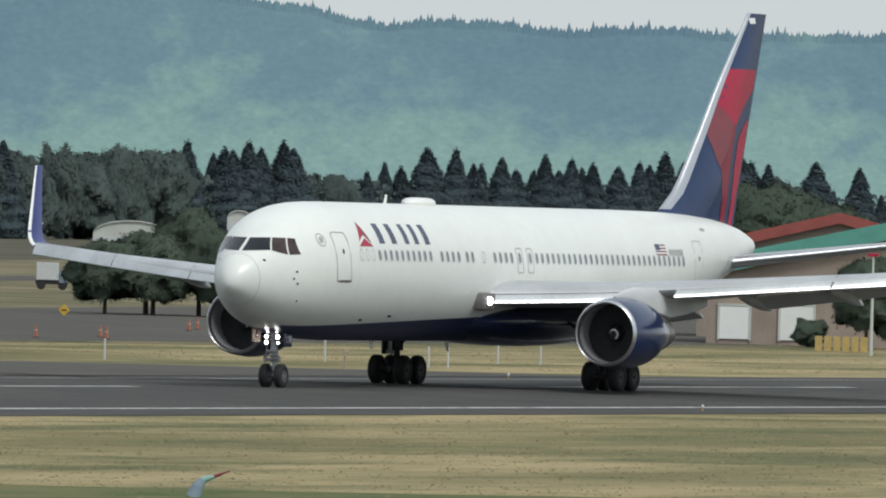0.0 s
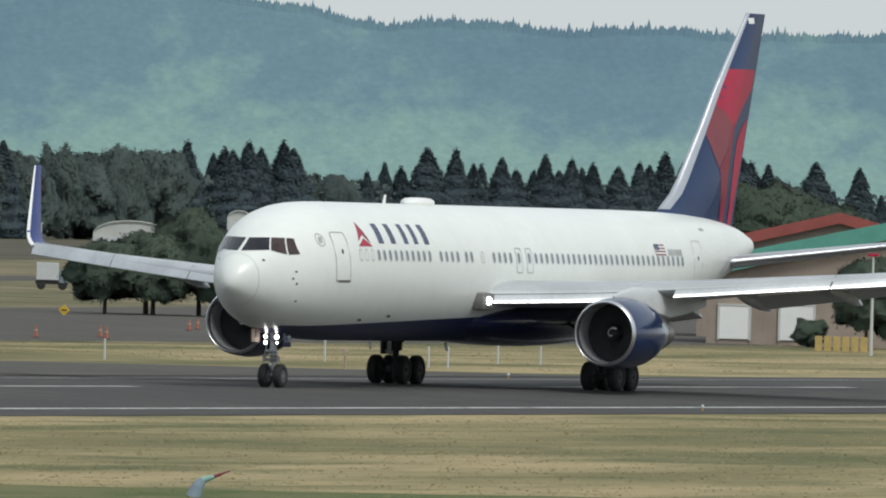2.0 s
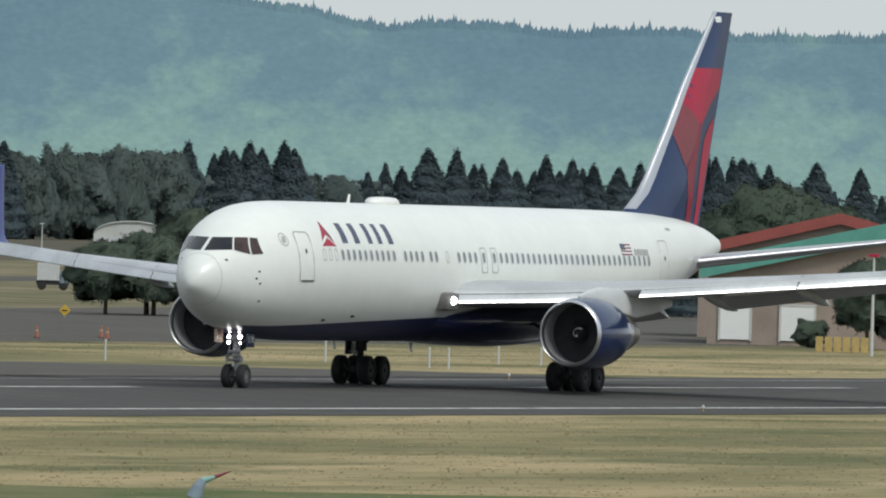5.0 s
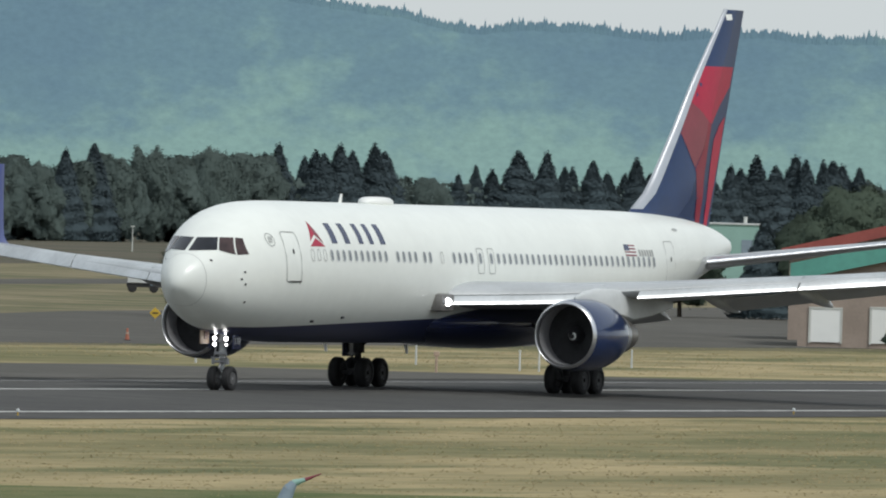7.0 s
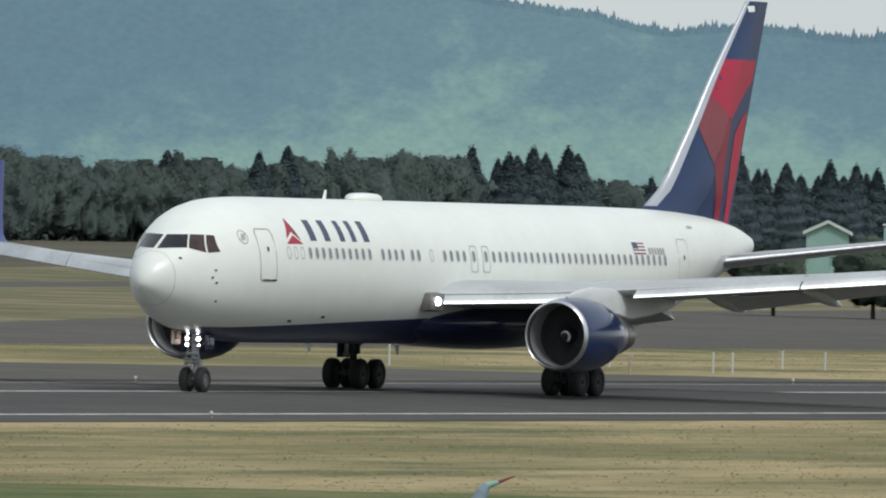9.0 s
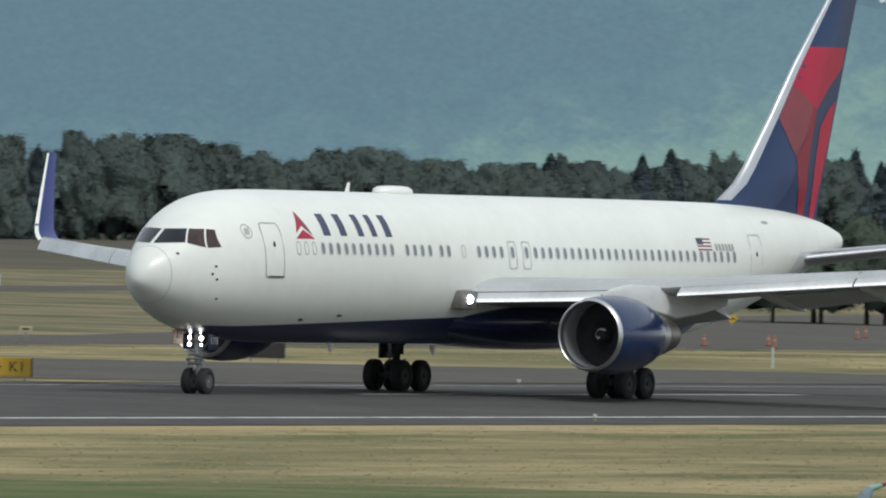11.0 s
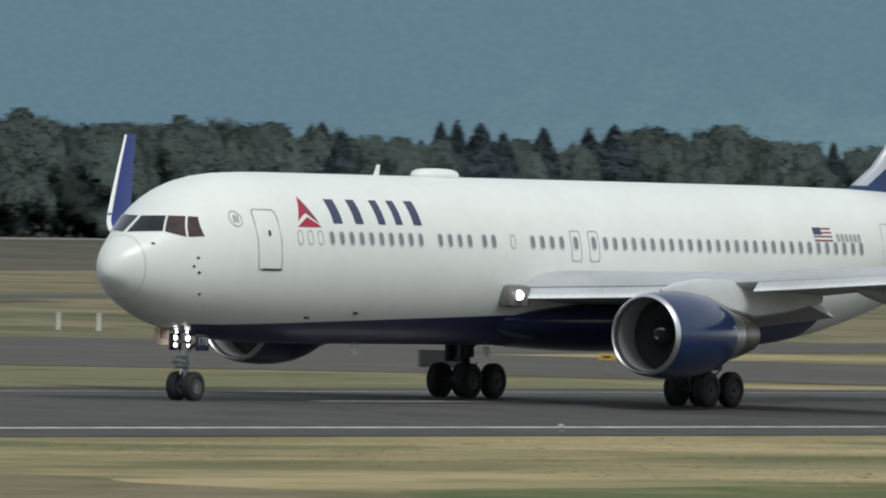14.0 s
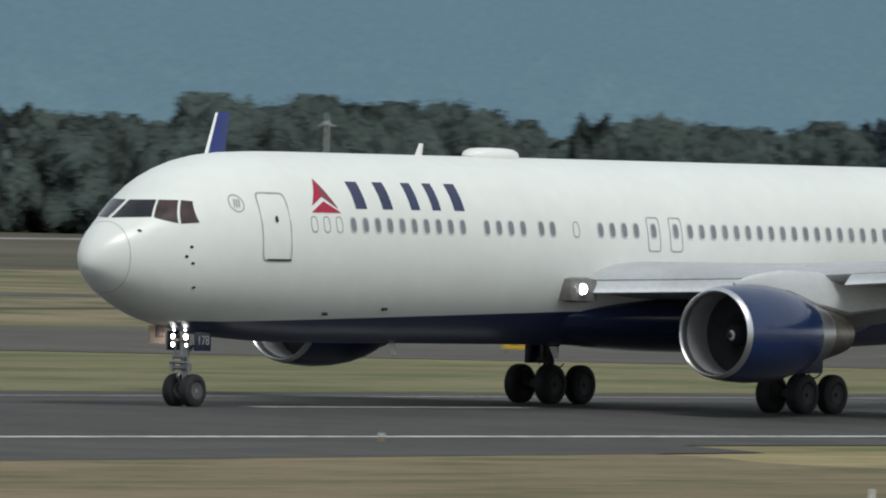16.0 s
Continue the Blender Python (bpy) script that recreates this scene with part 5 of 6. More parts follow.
def shed(name, x, y, wide, deep, eave, peak, wall, roof, label, doors=(), overhang=0.4, windows=(), board=None, broad_by=0.22):
    """A gabled building, its gable end to the front; doors and windows: (across, wide, sill, high)."""
    b = stand(name, x, y, label, "building")
    h = wide / 2
    bm = bmesh.new()
    loft(bm, [[Vector(p) for p in ((-h, d, 0), (h, d, 0), (h, d, eave), (0, d, peak - 0.12), (-h, d, eave))] for d in (0, deep)])
    part("wall", bm, wall, b, "", 0)
    for s in (-1, 1):
        bm = bmesh.new()
        o = h + overhang
        dz = (peak - eave) * overhang / h
        loft(bm, [[Vector(p) for p in ((s * o, d, eave - dz), (0, d, peak), (0, d, peak + 0.16), (s * o, d, eave - dz + 0.16))] for d in (-overhang, deep + overhang)])
        part("roof", bm, roof, b, "", 0)
    bm = bmesh.new()
    for s in (-1, 1):
        o = h + overhang
        dz = (peak - eave) * overhang / h
        loft(bm, [[Vector(p) for p in ((s * o, d, eave - dz - broad_by), (0, d, peak - broad_by), (0, d, peak + 0.1), (s * o, d, eave - dz + 0.1))] for d in (-overhang - 0.06, -overhang)])
    part("barge_board", bm, board or PALE, b, "broad barge board", 0)
    for u, w, z, t in doors:
        bm = bmesh.new()
        block(bm, (u, -0.04, z + t / 2), (w, 0.10, t), 0.02)
        d = part("door", bm, WHITE, b, "white roller door", 0)
        bm = bmesh.new()
        for s in (-1, 1):
            block(bm, (u + s * (w / 2 + 0.06), -0.05, z + t / 2), (0.12, 0.14, t + 0.12))
        block(bm, (u, -0.05, z + t + 0.06), (w + 0.24, 0.14, 0.12))
        part("frame", bm, PALE, d, "", 0)
    for u, w, z, t in windows:
        bm = bmesh.new()
        block(bm, (u, -0.02, z + t / 2), (w, 0.06, t))
        part("window", bm, GLASSY, b, "", 0)
    return b


def flat_building(name, x, y, wide, deep, high, wall, label, base=None, vents=0):
    b = stand(name, x, y, label, "building", z=base)
    bm = bmesh.new()
    block(bm, (0, deep / 2, high / 2), (wide, deep, high))
    part("wall", bm, wall, b, "", 0)
    bm = bmesh.new()
    block(bm, (0, deep / 2, high + 0.1), (wide + 0.3, deep + 0.3, 0.2), 0.03)
    part("roof", bm, LIGHT_GREY, b, "", 0)
    n = max(2, int(wide / 2.2))
    for i in range(n):
        bm = bmesh.new()
        block(bm, (-wide / 2 + wide * (i + 0.5) / n, -0.02, high * 0.6), (wide / n * 0.5, 0.06, high * 0.3))
        part("window", bm, SLATE, b, "", 0)
    for i in range(vents):
        bm = bmesh.new()
        tube(bm, (-wide * 0.3 + wide * 0.6 * i / max(vents - 1, 1), deep / 2, high), (-wide * 0.3 + wide * 0.6 * i / max(vents - 1, 1), deep / 2, high + 0.9), 0.2, n=8)
        part("vent", bm, PALE, b, "", 40)
    return b


shed("hangar_building", 732.4, 321.8, 25.0, 22.0, 4.75, 7.6, STUCCO, TEAL, "tan building with green metal roof and white doors", ((-10.9, 1.7, 0.3, 1.9), (-7.3, 1.9, 0.3, 2.0)), 0.5, (), TEAL, 0.85)
shed("storage_building", 768.5, 343.4, 17.0, 16.0, 5.5, 7.6, STUCCO, RED_ROOF, "tan building with dull red roof", (), 0.5, (), RED_ROOF, 0.5)
bld = shed("teal_building", 1356.1, 641.0, 4.6, 8.0, 5.6, 6.7, PALE_TEAL, PALE_TEAL, "pale teal airport building behind trees")
flat_building("long_teal_building", 1360.3, 632.2, 7.4, 10.0, 6.4, PALE_TEAL, "long pale teal airport building behind trees", vents=2)
flat_building("cream_building", 1344.4, 665.3, 4.2, 7.0, 5.7, PALE, "cream flat-roofed building before the wood", vents=1)
flat_building("low_brown_shed", 776.1, 480.9, 7.2, 3.0, 1.85, BROWN, "low dark brown shed beside the field")
flat_building("low_blue_shed", 1207.4, 766.2, 5.2, 3.5, 1.35, SLATE, "low blue-grey shed beside the wood")


def arched(x, y, wide, deep, high, base, label):
    b = stand("arched_hangar", x, y, label, "building")
    bm = bmesh.new()
    n = 20
    prof = [(wide / 2 * math.cos(math.pi * i / n), base + (high - base) * math.sin(math.pi * i / n) ** 0.8) for i in range(n + 1)]
    loft(bm, [[Vector((a, d, z)) for a, z in prof] for d in (0, deep)], closed=False)
    bm2 = bmesh.new()
    for a, c in zip(prof, prof[1:]):
        loft(bm2, [[Vector((a[0], d, a[1])), Vector((c[0], d, c[1])), Vector((c[0], d, c[1] + 0.15)), Vector((a[0], d, a[1] + 0.15))] for d in (0, deep)])
    bm.free()
    part("roof", bm2, PALE, b, "pale arched roof", 0)
    bm = bmesh.new()
    loft(bm, [[Vector((a, d, z + 0.02)) for a, z in prof] for d in (0.3, 0.5)])
    part("end_wall", bm, PALE, b, "", 0)
    bm = bmesh.new()
    block(bm, (0, deep / 2, base / 2), (wide, deep - 0.2, base))
    part("wall", bm, LIGHT_GREY, b, "", 0)


arched(2040.4, 1039.6, 12.5, 20.0, 3.4, 0.8, "pale arched hangar roof before the wood")
arched(2057.4, 1028.2, 4.0, 12.0, 5.6, 4.0, "small pale arched hangar roof among trees")


def post(x, y, h, r, material, label, group, cap=None):
    p = stand("marker_post", x, y, label, "post", group)
    bm = bmesh.new()
    tube(bm, (0, 0, 0), (0, 0, h), r, r * 0.85, 10)
    part("stake", bm, material, p, "", 40)
    if cap:
        bm = bmesh.new()
        tube(bm, (0, 0, h), (0, 0, h + r * 1.5), r * 1.25, r * 0.9, 10)
        part("cap", bm, cap, p, "", 40)
    return p


for x, y, h in ((565.7, 289.4, 0.9), (586.7, 288.5, 0.95), (576.4, 278.1, 0.9), (576.8, 277.3, 0.9), (600.4, 286.0, 0.8), (602.0, 284.5, 0.8)):
    post(x, y, h, 0.048, LIGHT_GREY, "white marker stake in dry grass", "white marker stakes", PALE)
for x, y in ((557.3, 356.2), (562.3, 357.1), (563.4, 352.6), (565.8, 353.0), (530.8, 357.5), (531.9, 356.0), (501.2, 365.0), (502.3, 363.4), (531.5, 374.6), (548.0, 357.0)):
    post(x, y, 0.75, 0.06, WHITE, "short white post beside the taxiway", "taxiway posts", PALE)
for x, y, tall in ((252.3, 177.3, 0.30),):
    post(x, y, tall, 0.05, WHITE, "short pale stake in the verge", "verge stakes", PALE)


def cone(x, y):
    c = stand("traffic_marker", x, y, "orange marker with pale band on the taxiway", "cone", "orange taxiway markers")
    bm = bmesh.new()
    block(bm, (0, 0, 0.03), (0.36, 0.36, 0.06), 0.015)
    part("base", bm, BLACK, c, "", 0)
    bm = bmesh.new()
    tube(bm, (0, 0, 0.05), (0, 0, 0.66), 0.12, 0.045, 12)
    part("body", bm, ORANGE, c, "", 40)
    bm = bmesh.new()
    tube(bm, (0, 0, 0.36), (0, 0, 0.46), 0.090, 0.078, 12)
    part("band", bm, TAN, c, "", 40)


for x, y in ((643.4, 333.2), (653.3, 334.5), (646.4, 330.6), (701.2, 353.4), (709.0, 356.8)):
    cone(x, y)


def edge_light(x, y):
    e = stand("runway_edge_light", x, y, "small white runway edge light", "lamp", "runway edge lights")
    bm = bmesh.new()
    tube(bm, (0, 0, 0), (0, 0, 0.16), 0.025, n=8)
    part("stem", bm, YELLOW, e, "", 40)
    bm = bmesh.new()
    turned(bm, (0, 0, 0.14), (0, 0, 1), [(0, 0.055), (0.03, 0.06), (0.07, 0.055), (0.11, 0.03), (0.12, 0.01)], 12)
    part("lens", bm, LIGHT_GREY, e, "clear white lens", 60)


for k in range(-2, 8):
    edge_light(289.0 + 62.8 * k, MID - 20.9)
    edge_light(305.0 + 61 * k, MID + 21.3)


def hydrant(x, y):
    h = stand("yellow_marker", x, y, "yellow post marker with a broad head in grass", "post")
    bm = bmesh.new()
    tube(bm, (0, 0, 0), (0, 0, 0.75), 0.06, n=10)
    part("stake", bm, TAN, h, "", 40)
    bm = bmesh.new()
    block(bm, (0, 0, 0.86), (0.26, 0.12, 0.22), 0.04)
    part("head", bm, TAN, h, "", 0)


hydrant(559.5, 274.1)


def words(text, size, at, parent, material, name="lettering"):
    txt = bpy.data.curves.new(name, "FONT")
    txt.body, txt.size, txt.extrude, txt.align_x, txt.align_y = text, size, 0.004, "CENTER", "CENTER"
    tob = new(name, txt)
    me = bpy.data.meshes.new_from_object(tob.evaluated_get(bpy.context.evaluated_depsgraph_get()))
    bpy.data.objects.remove(tob)
    me.materials.clear()
    me.materials.append(material)
    ob = new(name, me)
    ob.parent = parent
    ob.matrix_basis = Matrix.Translation(at) @ Matrix.Rotation(radians(90), 4, "X")
    return ob


def guidance_sign(x, y, wide, high, face, label, text="", ink=None, bars=0, turn=None):
    g = stand("guidance_sign", x, y, label, "sign", "taxiway signs", turn)
    bm = bmesh.new()
    block(bm, (0, 0, 0.16 + high / 2), (wide, 0.24, high), 0.03)
    body = part("cabinet", bm, BLACK if face is BLACK else YELLOW, g, "", 0)
    bm = bmesh.new()
    block(bm, (0, -0.125, 0.16 + high / 2), (wide - 0.10, 0.012, high - 0.10))
    panel = part("face", bm, face, body, "", 0)
    for s in (-1, 1):
        bm = bmesh.new()
        tube(bm, (s * wide * 0.36, 0, 0), (s * wide * 0.36, 0, 0.2), 0.04, n=8)
        part("leg", bm, STEEL, g, "", 40)
    bm = bmesh.new()
    block(bm, (wide / 2 + 0.02, 0, 0.16 + high / 2), (0.05, 0.27, high + 0.02), 0.01)
    part("end_cap", bm, BLACK, g, "", 0)
    if text:
        words(text, high * 0.78, (wide * 0.20, -0.136, 0.16 + high / 2), panel, ink)
        bm = bmesh.new()
        z = 0.16 + high / 2
        block(bm, (-wide * 0.22, -0.136, z), (wide * 0.20, 0.012, 0.075))
        loft(bm, [[Vector((-wide * 0.36, d, z)), Vector((-wide * 0.26, d, z - 0.12)), Vector((-wide * 0.26, d, z + 0.12))] for d in (-0.142, -0.13)])
        part("arrow", bm, ink, panel, "black arrow", 0)
    for i in range(bars):
        bm = bmesh.new()
        block(bm, ((i - (bars - 1) / 2) * 0.22, -0.136, 0.16 + high / 2), (0.09, 0.012, high * 0.5))
        part("bar", bm, ink, panel, "", 0)
    return g


guidance_sign(455.1, 265.4, 1.85, 0.72, YELLOW, "yellow taxiway sign with black arrow and letters", "K1", BLACK)
guidance_sign(530.4, 296.3, 1.70, 0.68, BLACK, "black taxiway sign seen from behind in grass")
guidance_sign(453.5, 287.5, 1.85, 0.68, BLACK, "black taxiway sign with a faint pale mark", "", PALE, 0)
guidance_sign(428.0, 317.6, 1.10, 0.64, YELLOW, "yellow taxiway sign with dark bars", "", BLACK, 2)


def small_sign(x, y, label, diamond=False, board=None):
    g = stand("small_sign", x, y, label, "sign", "small yellow signs")
    bm = bmesh.new()
    tube(bm, (0, 0, 0), (0, 0, 0.45), 0.03, n=8)
    part("stake", bm, STEEL, g, "", 40)
    bm = bmesh.new()
    block(bm, (0, -0.03, 0.58), (0.60, 0.06, 0.26) if not diamond else (0.5, 0.05, 0.5), 0.02)
    if diamond:
        bmesh.ops.rotate(bm, verts=bm.verts, cent=(0, 0, 0.58), matrix=Matrix.Rotation(radians(45), 3, "Y"))
    p = part("plate", bm, board or YELLOW, g, "", 0)
    bm = bmesh.new()
    block(bm, (0, -0.068, 0.58), (0.34, 0.012, 0.08))
    part("bar", bm, BLACK, p, "", 0)


small_sign(571.3, 332.2, "small cream sign beside the taxiway", board=CREAM)
small_sign(467.7, 288.8, "small yellow sign beside the exit taxiway")
small_sign(741.4, 382.1, "yellow diamond sign on the taxiway edge", True)


def utility_cabinet(x, y, wide, high, material, label):
    """A low equipment cabinet on a plinth, with a lid and a door."""
    g = stand("utility_cabinet", x, y, label, "cabinet", "equipment cabinets")
    bm = bmesh.new()
    block(bm, (0, 0, 0.05), (wide + 0.1, 0.7, 0.1))
    part("plinth", bm, CONCRETE, g, "", 0)
    bm = bmesh.new()
    block(bm, (0, 0, 0.1 + high / 2), (wide, 0.6, high), 0.03)
    body = part("body", bm, material, g, "", 0)
    bm = bmesh.new()
    block(bm, (0, 0, 0.12 + high), (wide + 0.06, 0.66, 0.06), 0.01)
    part("lid", bm, LIGHT_GREY, g, "", 0)
    bm = bmesh.new()
    block(bm, (0, -0.31, 0.12 + high * 0.48), (wide * 0.42, 0.03, high * 0.8), 0.01)
    part("door", bm, GREY, body, "", 0)


utility_cabinet(952.4, 564.1, 1.1, 1.3, SLATE, "blue-grey equipment cabinet on the grass")
for cx, cy in ((790.2, 469.6), (794.1, 470.6), (798.0, 471.6)):
    utility_cabinet(cx, cy, 0.7, 0.32, LIGHT_GREY, "low pale grey equipment cabinet by the road")
utility_cabinet(862.6, 504.1, 0.45, 0.75, PALE, "small pale equipment cabinet on the grass")


def light_pole(x, y, h, label, top=None, base_z=None):
    g = stand("light_pole", x, y, label, "pole", z=base_z)
    bm = bmesh.new()
    tube(bm, (0, 0, 0), (0, 0, h), 0.10, 0.06, 10)
    part("pole", bm, PALE, g, "", 40)
    bm = bmesh.new()
    block(bm, (0, 0, h + 0.08), (0.6, 0.25, 0.16), 0.04)
    part("lamp_head", bm, top or PALE, g, "", 0)


light_pole(691.0, 306.7, 5.4, "pale pole with a red head by the building", RED)
light_pole(1047.8, 584.9, 7.0, "tall pale lamp pole on the apron")
light_pole(782.3, 444.9, 2.9, "short pale pole beside the road")
for x, y in ((1500.0, 750.0), (1700.0, 880.0), (1230.0, 720.0)):
    light_pole(x, y, 3.4, "thin pale lamp pole before the wood")


def turbine(x, y):
    g = stand("wind_turbine", x, y, "small white wind turbine above the trees", "turbine")
    bm = bmesh.new()
    tube(bm, (0, 0, 0), (0, 0, 10.2), 0.08, 0.04, 10)
    part("mast", bm, WHITE, g, "", 40)
    for k in range(3):
        a = radians(90 + 120 * k)
        bm = bmesh.new()
        tube(bm, (0, -0.15, 10.2), (0.85 * math.cos(a), -0.15, 10.2 + 0.85 * math.sin(a)), 0.045, 0.015, 6)
        part("blade", bm, WHITE, g, "", 40)


turbine(940.0, 718.3)


def barrier(x, y):
    g = stand("yellow_barrier", x, y, "row of yellow barrier boards by the building", "barrier")
    for i in range(6):
        bm = bmesh.new()
        block(bm, (-1.25 + 0.5 * i, 0, 0.48), (0.40, 0.12, 0.84), 0.02)
        part("board", bm, BOARD_TAN, g, "", 0)
    bm = bmesh.new()
    block(bm, (0, 0.08, 0.10), (3.0, 0.08, 0.08))
    block(bm, (0, 0.08, 0.75), (3.0, 0.08, 0.08))
    part("rail", bm, STEEL, g, "", 0)


barrier(699.8, 312.4)


def vehicle(name, x, y, length, high, body, label, cab=0.3, van=True, turn=None):
    """A small van, car or truck seen across the field."""
    g = stand(name, x, y, label, "vehicle", "", turn)
    h = length / 2
    floor_z = high * 0.18
    bm = bmesh.new()
    w = min(1.9, length * 0.5)
    if van:
        prof = ((-h, floor_z), (h, floor_z), (h, high * 0.55), (h - length * cab * 0.5, high * 0.96), (h - length * cab * 0.7, high), (-h + 0.05, high), (-h, high * 0.95))
    else:
        prof = ((-h, floor_z), (h, floor_z), (h, high * 0.55), (h * 0.45, high * 0.62), (h * 0.15, high), (-h * 0.55, high), (-h * 0.85, high * 0.62), (-h, high * 0.6))
    loft(bm, [[Vector((a, d, z)) for a, z in prof] for d in (-w / 2, w / 2)])
    bmesh.ops.bevel(bm, geom=bm.edges[:], offset=0.05, segments=2, affect="EDGES")
    part("body", bm, body, g, "", 40)
    for i, (a, l) in enumerate(((-0.55, 0.35), (-0.08, 0.35), (0.42, 0.22)) if van else ((-0.28, 0.3), (0.12, 0.3))):
        bm = bmesh.new()
        block(bm, (a * h, -w / 2 - 0.005, high * (0.68 if van else 0.76)), (l * h, 0.03, high * (0.28 if van else 0.24)), 0.02)
        part("window", bm, GLASSY, g, "", 0)
    for a in (-0.62, 0.62):
        for s in (-1, 1):
            bm = bmesh.new()
            turned(bm, (a * h, s * (w / 2 - 0.1), high * 0.18), (0, s, 0), [(-0.08, 0.05), (-0.08, high * 0.17), (0.08, high * 0.18), (0.10, high * 0.15), (0.10, 0.04)], 16)
            part("wheel", bm, RUBBER, g, "", 40)
    return g


vehicle("white_bus", 808.5, 455.6, 3.7, 1.75, WHITE, "white shuttle bus parked by the service road", 0.2)
vehicle("grey_car", 821.7, 458.7, 3.2, 1.10, LIGHT_GREY, "grey car parked by the service road", van=False)
def box_truck(x, y):
    g = stand("box_truck", x, y, "white box truck on the far road", "vehicle")
    bm = bmesh.new()
    block(bm, (-0.25, 0, 1.45), (1.75, 1.6, 1.35), 0.04)
    part("cargo_box", bm, LIGHT_GREY, g, "", 0)
    bm = bmesh.new()
    block(bm, (0.1, 0, 0.58), (2.6, 1.3, 0.32), 0.03)
    part("chassis", bm, DARK, g, "", 0)
    bm = bmesh.new()
    block(bm, (1.0, 0, 1.05), (0.7, 1.5, 1.0), 0.12)
    part("cab", bm, SLATE, g, "", 0)
    for a in (-0.75, 0.95):
        for s in (-1, 1):
            bm = bmesh.new()
            turned(bm, (a, s * 0.6, 0.36), (0, s, 0), [(-0.08, 0.05), (-0.08, 0.34), (0.08, 0.36), (0.10, 0.30), (0.10, 0.04)], 16)
            part("wheel", bm, RUBBER, g, "", 40)


box_truck(971.6, 502.0)
vehicle("baggage_cart", 791.9, 502.7, 2.6, 0.80, DARK, "low dark service cart by the road", van=False)


def tank(x, y, length, r, base, material, label, name):
    g = stand(name, x, y, label, "tank")
    bm = bmesh.new()
    turned(bm, (-length / 2, 0, base + r), (1, 0, 0), [(0, 0.05), (0.04, r * 0.6), (0.15, r * 0.93), (0.3, r), (length - 0.3, r), (length - 0.15, r * 0.93), (length - 0.04, r * 0.6), (length, 0.05)], 20)
    part("barrel", bm, material, g, "", 40)
    for a in (-0.3, 0.3):
        bm = bmesh.new()
        block(bm, (a * length, 0, (base + r * 0.4) / 2), (0.25, r * 1.4, base + r * 0.4), 0.02)
        part("cradle", bm, DARK, g, "", 0)
    bm = bmesh.new()
    tube(bm, (0, 0, base + 2 * r - 0.03), (0, 0, base + 2 * r + 0.14), 0.2, n=12)
    part("hatch", bm, material, g, "", 40)


def tank_wagon(x, y):
    """A dark bowser: a squat tank on a wheeled chassis with a drawbar."""
    g = stand("tank_wagon", x, y, "dark tank wagon on wheels with a drawbar", "tank")
    bm = bmesh.new()
    rings = []
    for k, f in ((0, 0.80), (0.10, 0.95), (0.3, 1.0), (2.4, 1.02), (4.6, 1.0), (4.85, 0.95), (4.95, 0.80)):
        rings.append([Vector((-2.6 + k, 1.0 * f * math.copysign(abs(math.cos(a)) ** 0.6, math.cos(a)), 1.45 + 0.80 * f * math.copysign(abs(math.sin(a)) ** 0.6, math.sin(a)))) for a in [2 * math.pi * i / 24 for i in range(24)]])
    part("barrel", loft(bm, rings), TANK_DARK, g, "", 50)
    bm = bmesh.new()
    block(bm, (-0.1, 0, 0.58), (5.2, 1.1, 0.20), 0.03)
    part("chassis", bm, DARK, g, "", 0)
    for a in (-1.9, -0.9, 1.7):
        for k in (-1, 1):
            bm = bmesh.new()
            turned(bm, (a, k * 0.85, 0.42), (0, k, 0), [(-0.1, 0.05), (-0.1, 0.38), (0, 0.42), (0.1, 0.42), (0.14, 0.34), (0.12, 0.05)], 18)
            part("wheel", bm, RUBBER, g, "", 40)
    for k in (-1, 1):
        bm = bmesh.new()
        tube(bm, (2.3, k * 0.45, 0.95), (3.1, k * 0.25, 0.90), 0.06, n=8)
        tube(bm, (3.1, k * 0.25, 0.90), (4.3, 0, 0.55), 0.05, n=8)
        part("drawbar", bm, DARK, g, "", 40)
    bm = bmesh.new()
    tube(bm, (-0.6, 0, 2.2), (-0.6, 0, 2.42), 0.3, n=14)
    part("hatch", bm, TANK_DARK, g, "", 40)


tank_wagon(757.2, 495.4)
tank(806.0, 506.6, 1.9, 0.42, 0.2, PALE, "small pale tank by the road", "small_tank")


def vane(x, y):
    """Slender teal-grey stalk with a red-tipped blade, near the camera."""
    g = stand("wind_vane", x, y, "teal-grey vane with a red tip in the verge", "vane")
    bm = bmesh.new()
    tube(bm, (0, 0, 0), (0.12, 0, 0.30), 0.20, 0.16, 10)
    tube(bm, (0.12, 0, 0.29), (0.24, 0, 0.46), 0.16, 0.10, 10)
    part("stalk", bm, SLATE, g, "", 40)
    bm = bmesh.new()
    tube(bm, (0.22, 0, 0.44), (0.52, 0, 0.54), 0.10, 0.05, 10)
    part("arm", bm, PALE_TEAL, g, "", 40)
    bm = bmesh.new()
    tube(bm, (0.50, 0, 0.535), (0.92, 0, 0.70), 0.052, 0.012, 8)
    part("tip", bm, DARK_RED, g, "red tip", 40)


vane(311.0, 156.5)

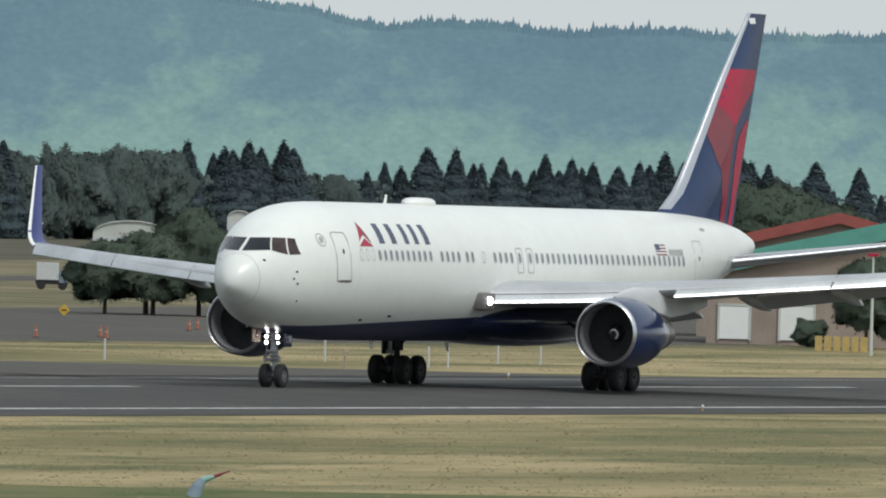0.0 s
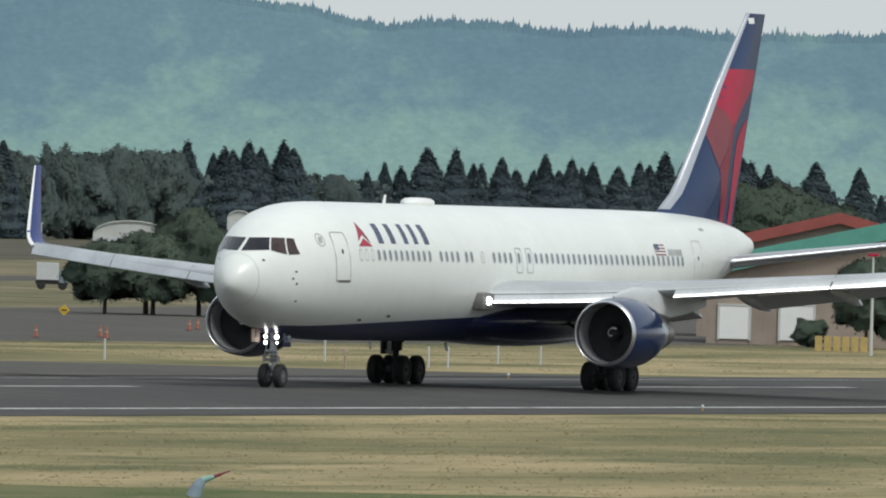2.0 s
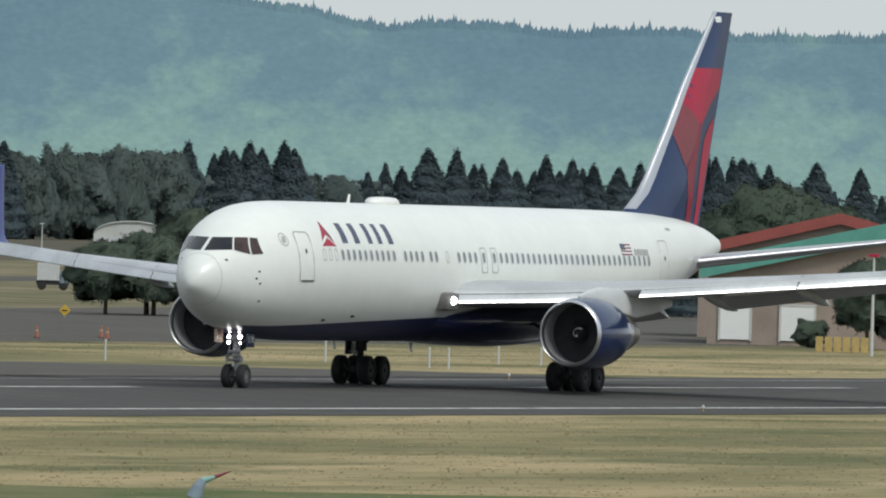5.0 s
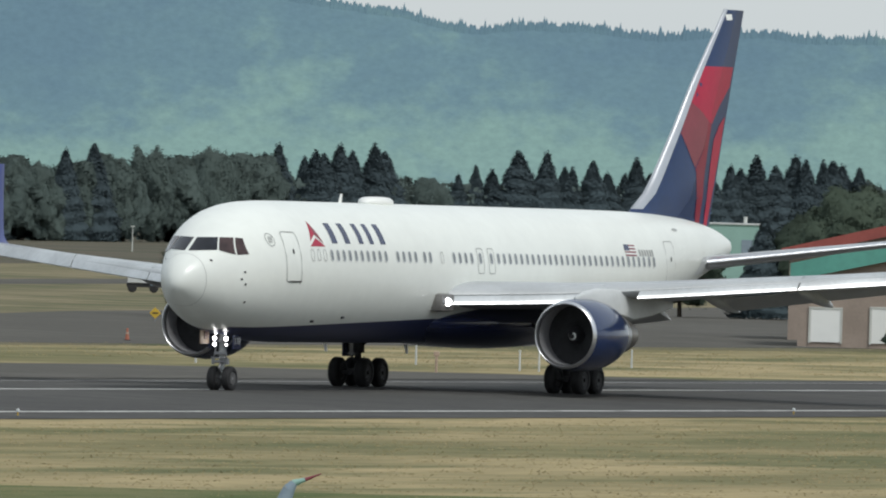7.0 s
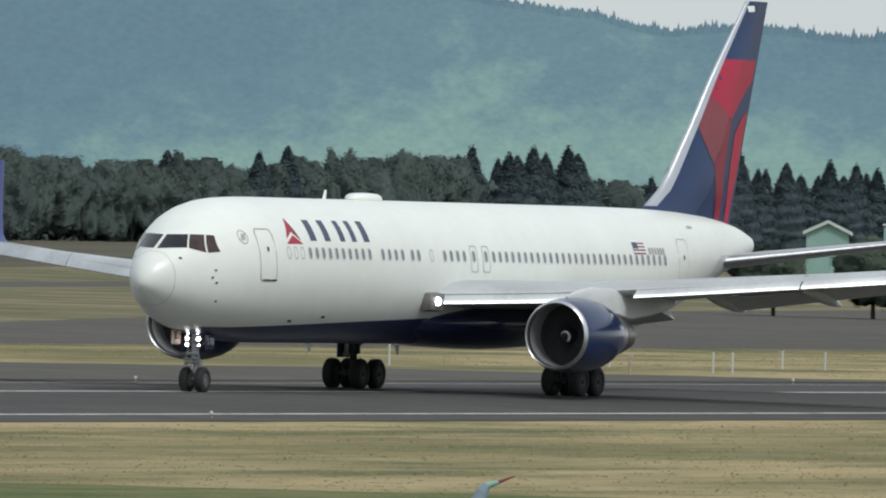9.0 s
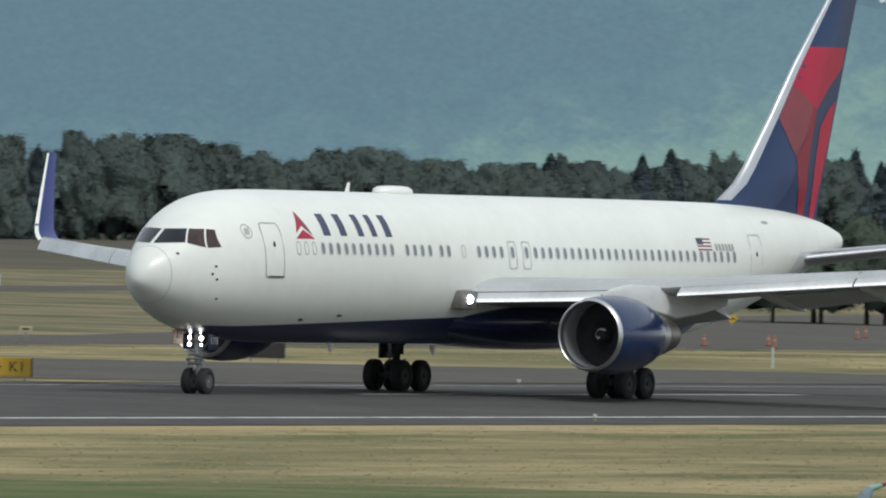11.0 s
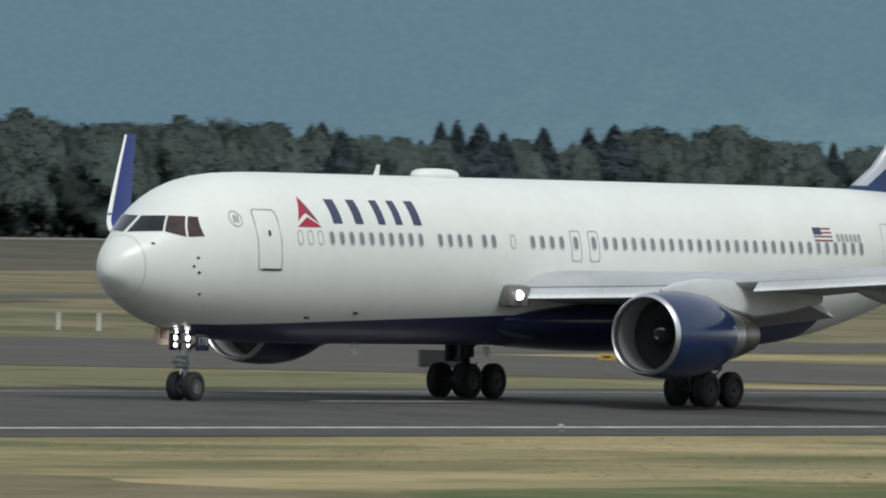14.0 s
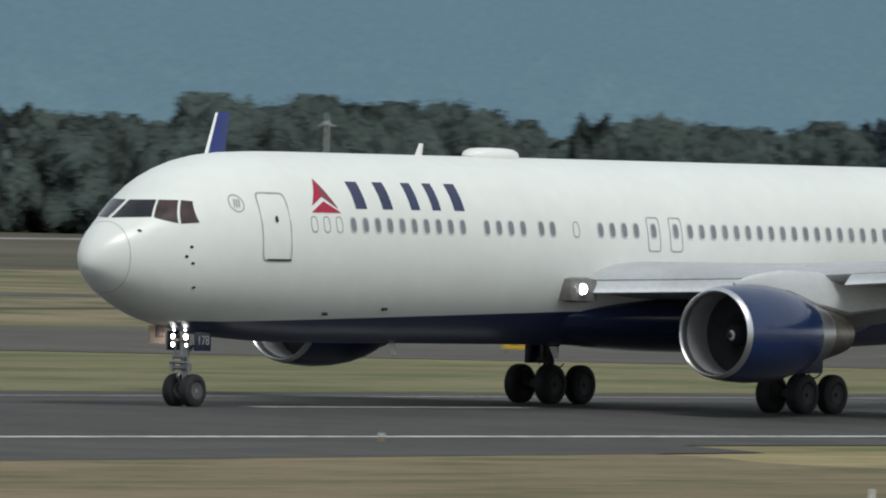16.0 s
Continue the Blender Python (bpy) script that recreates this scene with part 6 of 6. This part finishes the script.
# nearer trees, in front of the wood
for i, (x, y, h, w) in enumerate(((782.9, 400.6, 4.9, 1.05), (790.8, 401.7, 5.5, 1.2), (790.6, 397.8, 7.0, 0.85), (785.5, 398.5, 5.2, 1.15), (788.0, 395.2, 5.6, 0.9), (911.0, 412.4, 10.0, 0.9), (910.1, 414.8, 8.3, 0.9),
                                  (912.6, 408.6, 8.5, 0.8), (721.6, 320.6, 5.4, 0.75), (724.6, 325.6, 1.7, 1.3), (722.6, 319.0, 4.0, 0.9), (905.0, 424.0, 6.0, 1.1), (903.0, 431.0, 5.0, 1.2))):
    tr = broad(31 + i, NEAR_LEAF, 0.20 if h > 2 else 0.02, 5200, 0.46, 0.020)
    tr.matrix_basis = Matrix.LocRotScale((x, y, fall(y)), Euler((0, 0, i * 1.3)), (h * w, h * w, h))
    tagged(tr, "green spreading broadleaf tree in dry grass", "tree", "nearer broadleaf trees")
tr = fir(9)
tr.matrix_basis = Matrix.LocRotScale((908.1, 418.8, LOW), None, (7.4 * 1.2, 7.4 * 1.2, 7.4))
tagged(tr, "dark green conifer beside the airport buildings", "tree")



# ------------------------------------------------------------------ motion of things
def place(t):
    """The airliner's way and heading at t, on smooth cubics between the rows."""
    ts, ss = [r[0] for r in ROLL], [r[1] for r in ROLL]
    i = max(k for k in range(len(ts) - 1) if ts[k] <= t + 1e-6)

    def slope(k):
        if k == 0 or k == len(ts) - 1:
            j = 0 if k == 0 else len(ts) - 2
            return (ss[j + 1] - ss[j]) / (ts[j + 1] - ts[j])
        return (ss[k + 1] - ss[k - 1]) / (ts[k + 1] - ts[k - 1])
    h = ts[i + 1] - ts[i]
    x = (t - ts[i]) / h
    return (2 * x ** 3 - 3 * x * x + 1) * ss[i] + (x ** 3 - 2 * x * x + x) * h * slope(i) + (3 * x * x - 2 * x ** 3) * ss[i + 1] + (x ** 3 - x * x) * h * slope(i + 1)


def motions():
    walk(jet, [(t, pose(s + 29, MID, 0, 0, 0, a)) for t, s, a in ROLL])
    start = place(0.0)
    for hub, r in wheels:
        rows, at, last, rolled = [], hub.location.copy(), None, 0.0
        for k in range(481):
            t = k / 30
            turn = turn + min((start - place(t)) / r - rolled, 1.45) if k else 0.0
            rolled = (start - place(t)) / r
            if last is None or turn - last > 0.7 or k == 480:
                rows.append((t, Matrix.Translation(at) @ Matrix.Rotation(-turn, 4, "Y")))
                last = turn
        walk(hub, rows)
    for fan in fans:
        at = fan.location.copy()
        walk(fan, [(k / 15, Matrix.Translation(at) @ Matrix.Rotation(radians(80) * k, 4, "X")) for k in range(241)])


motions()
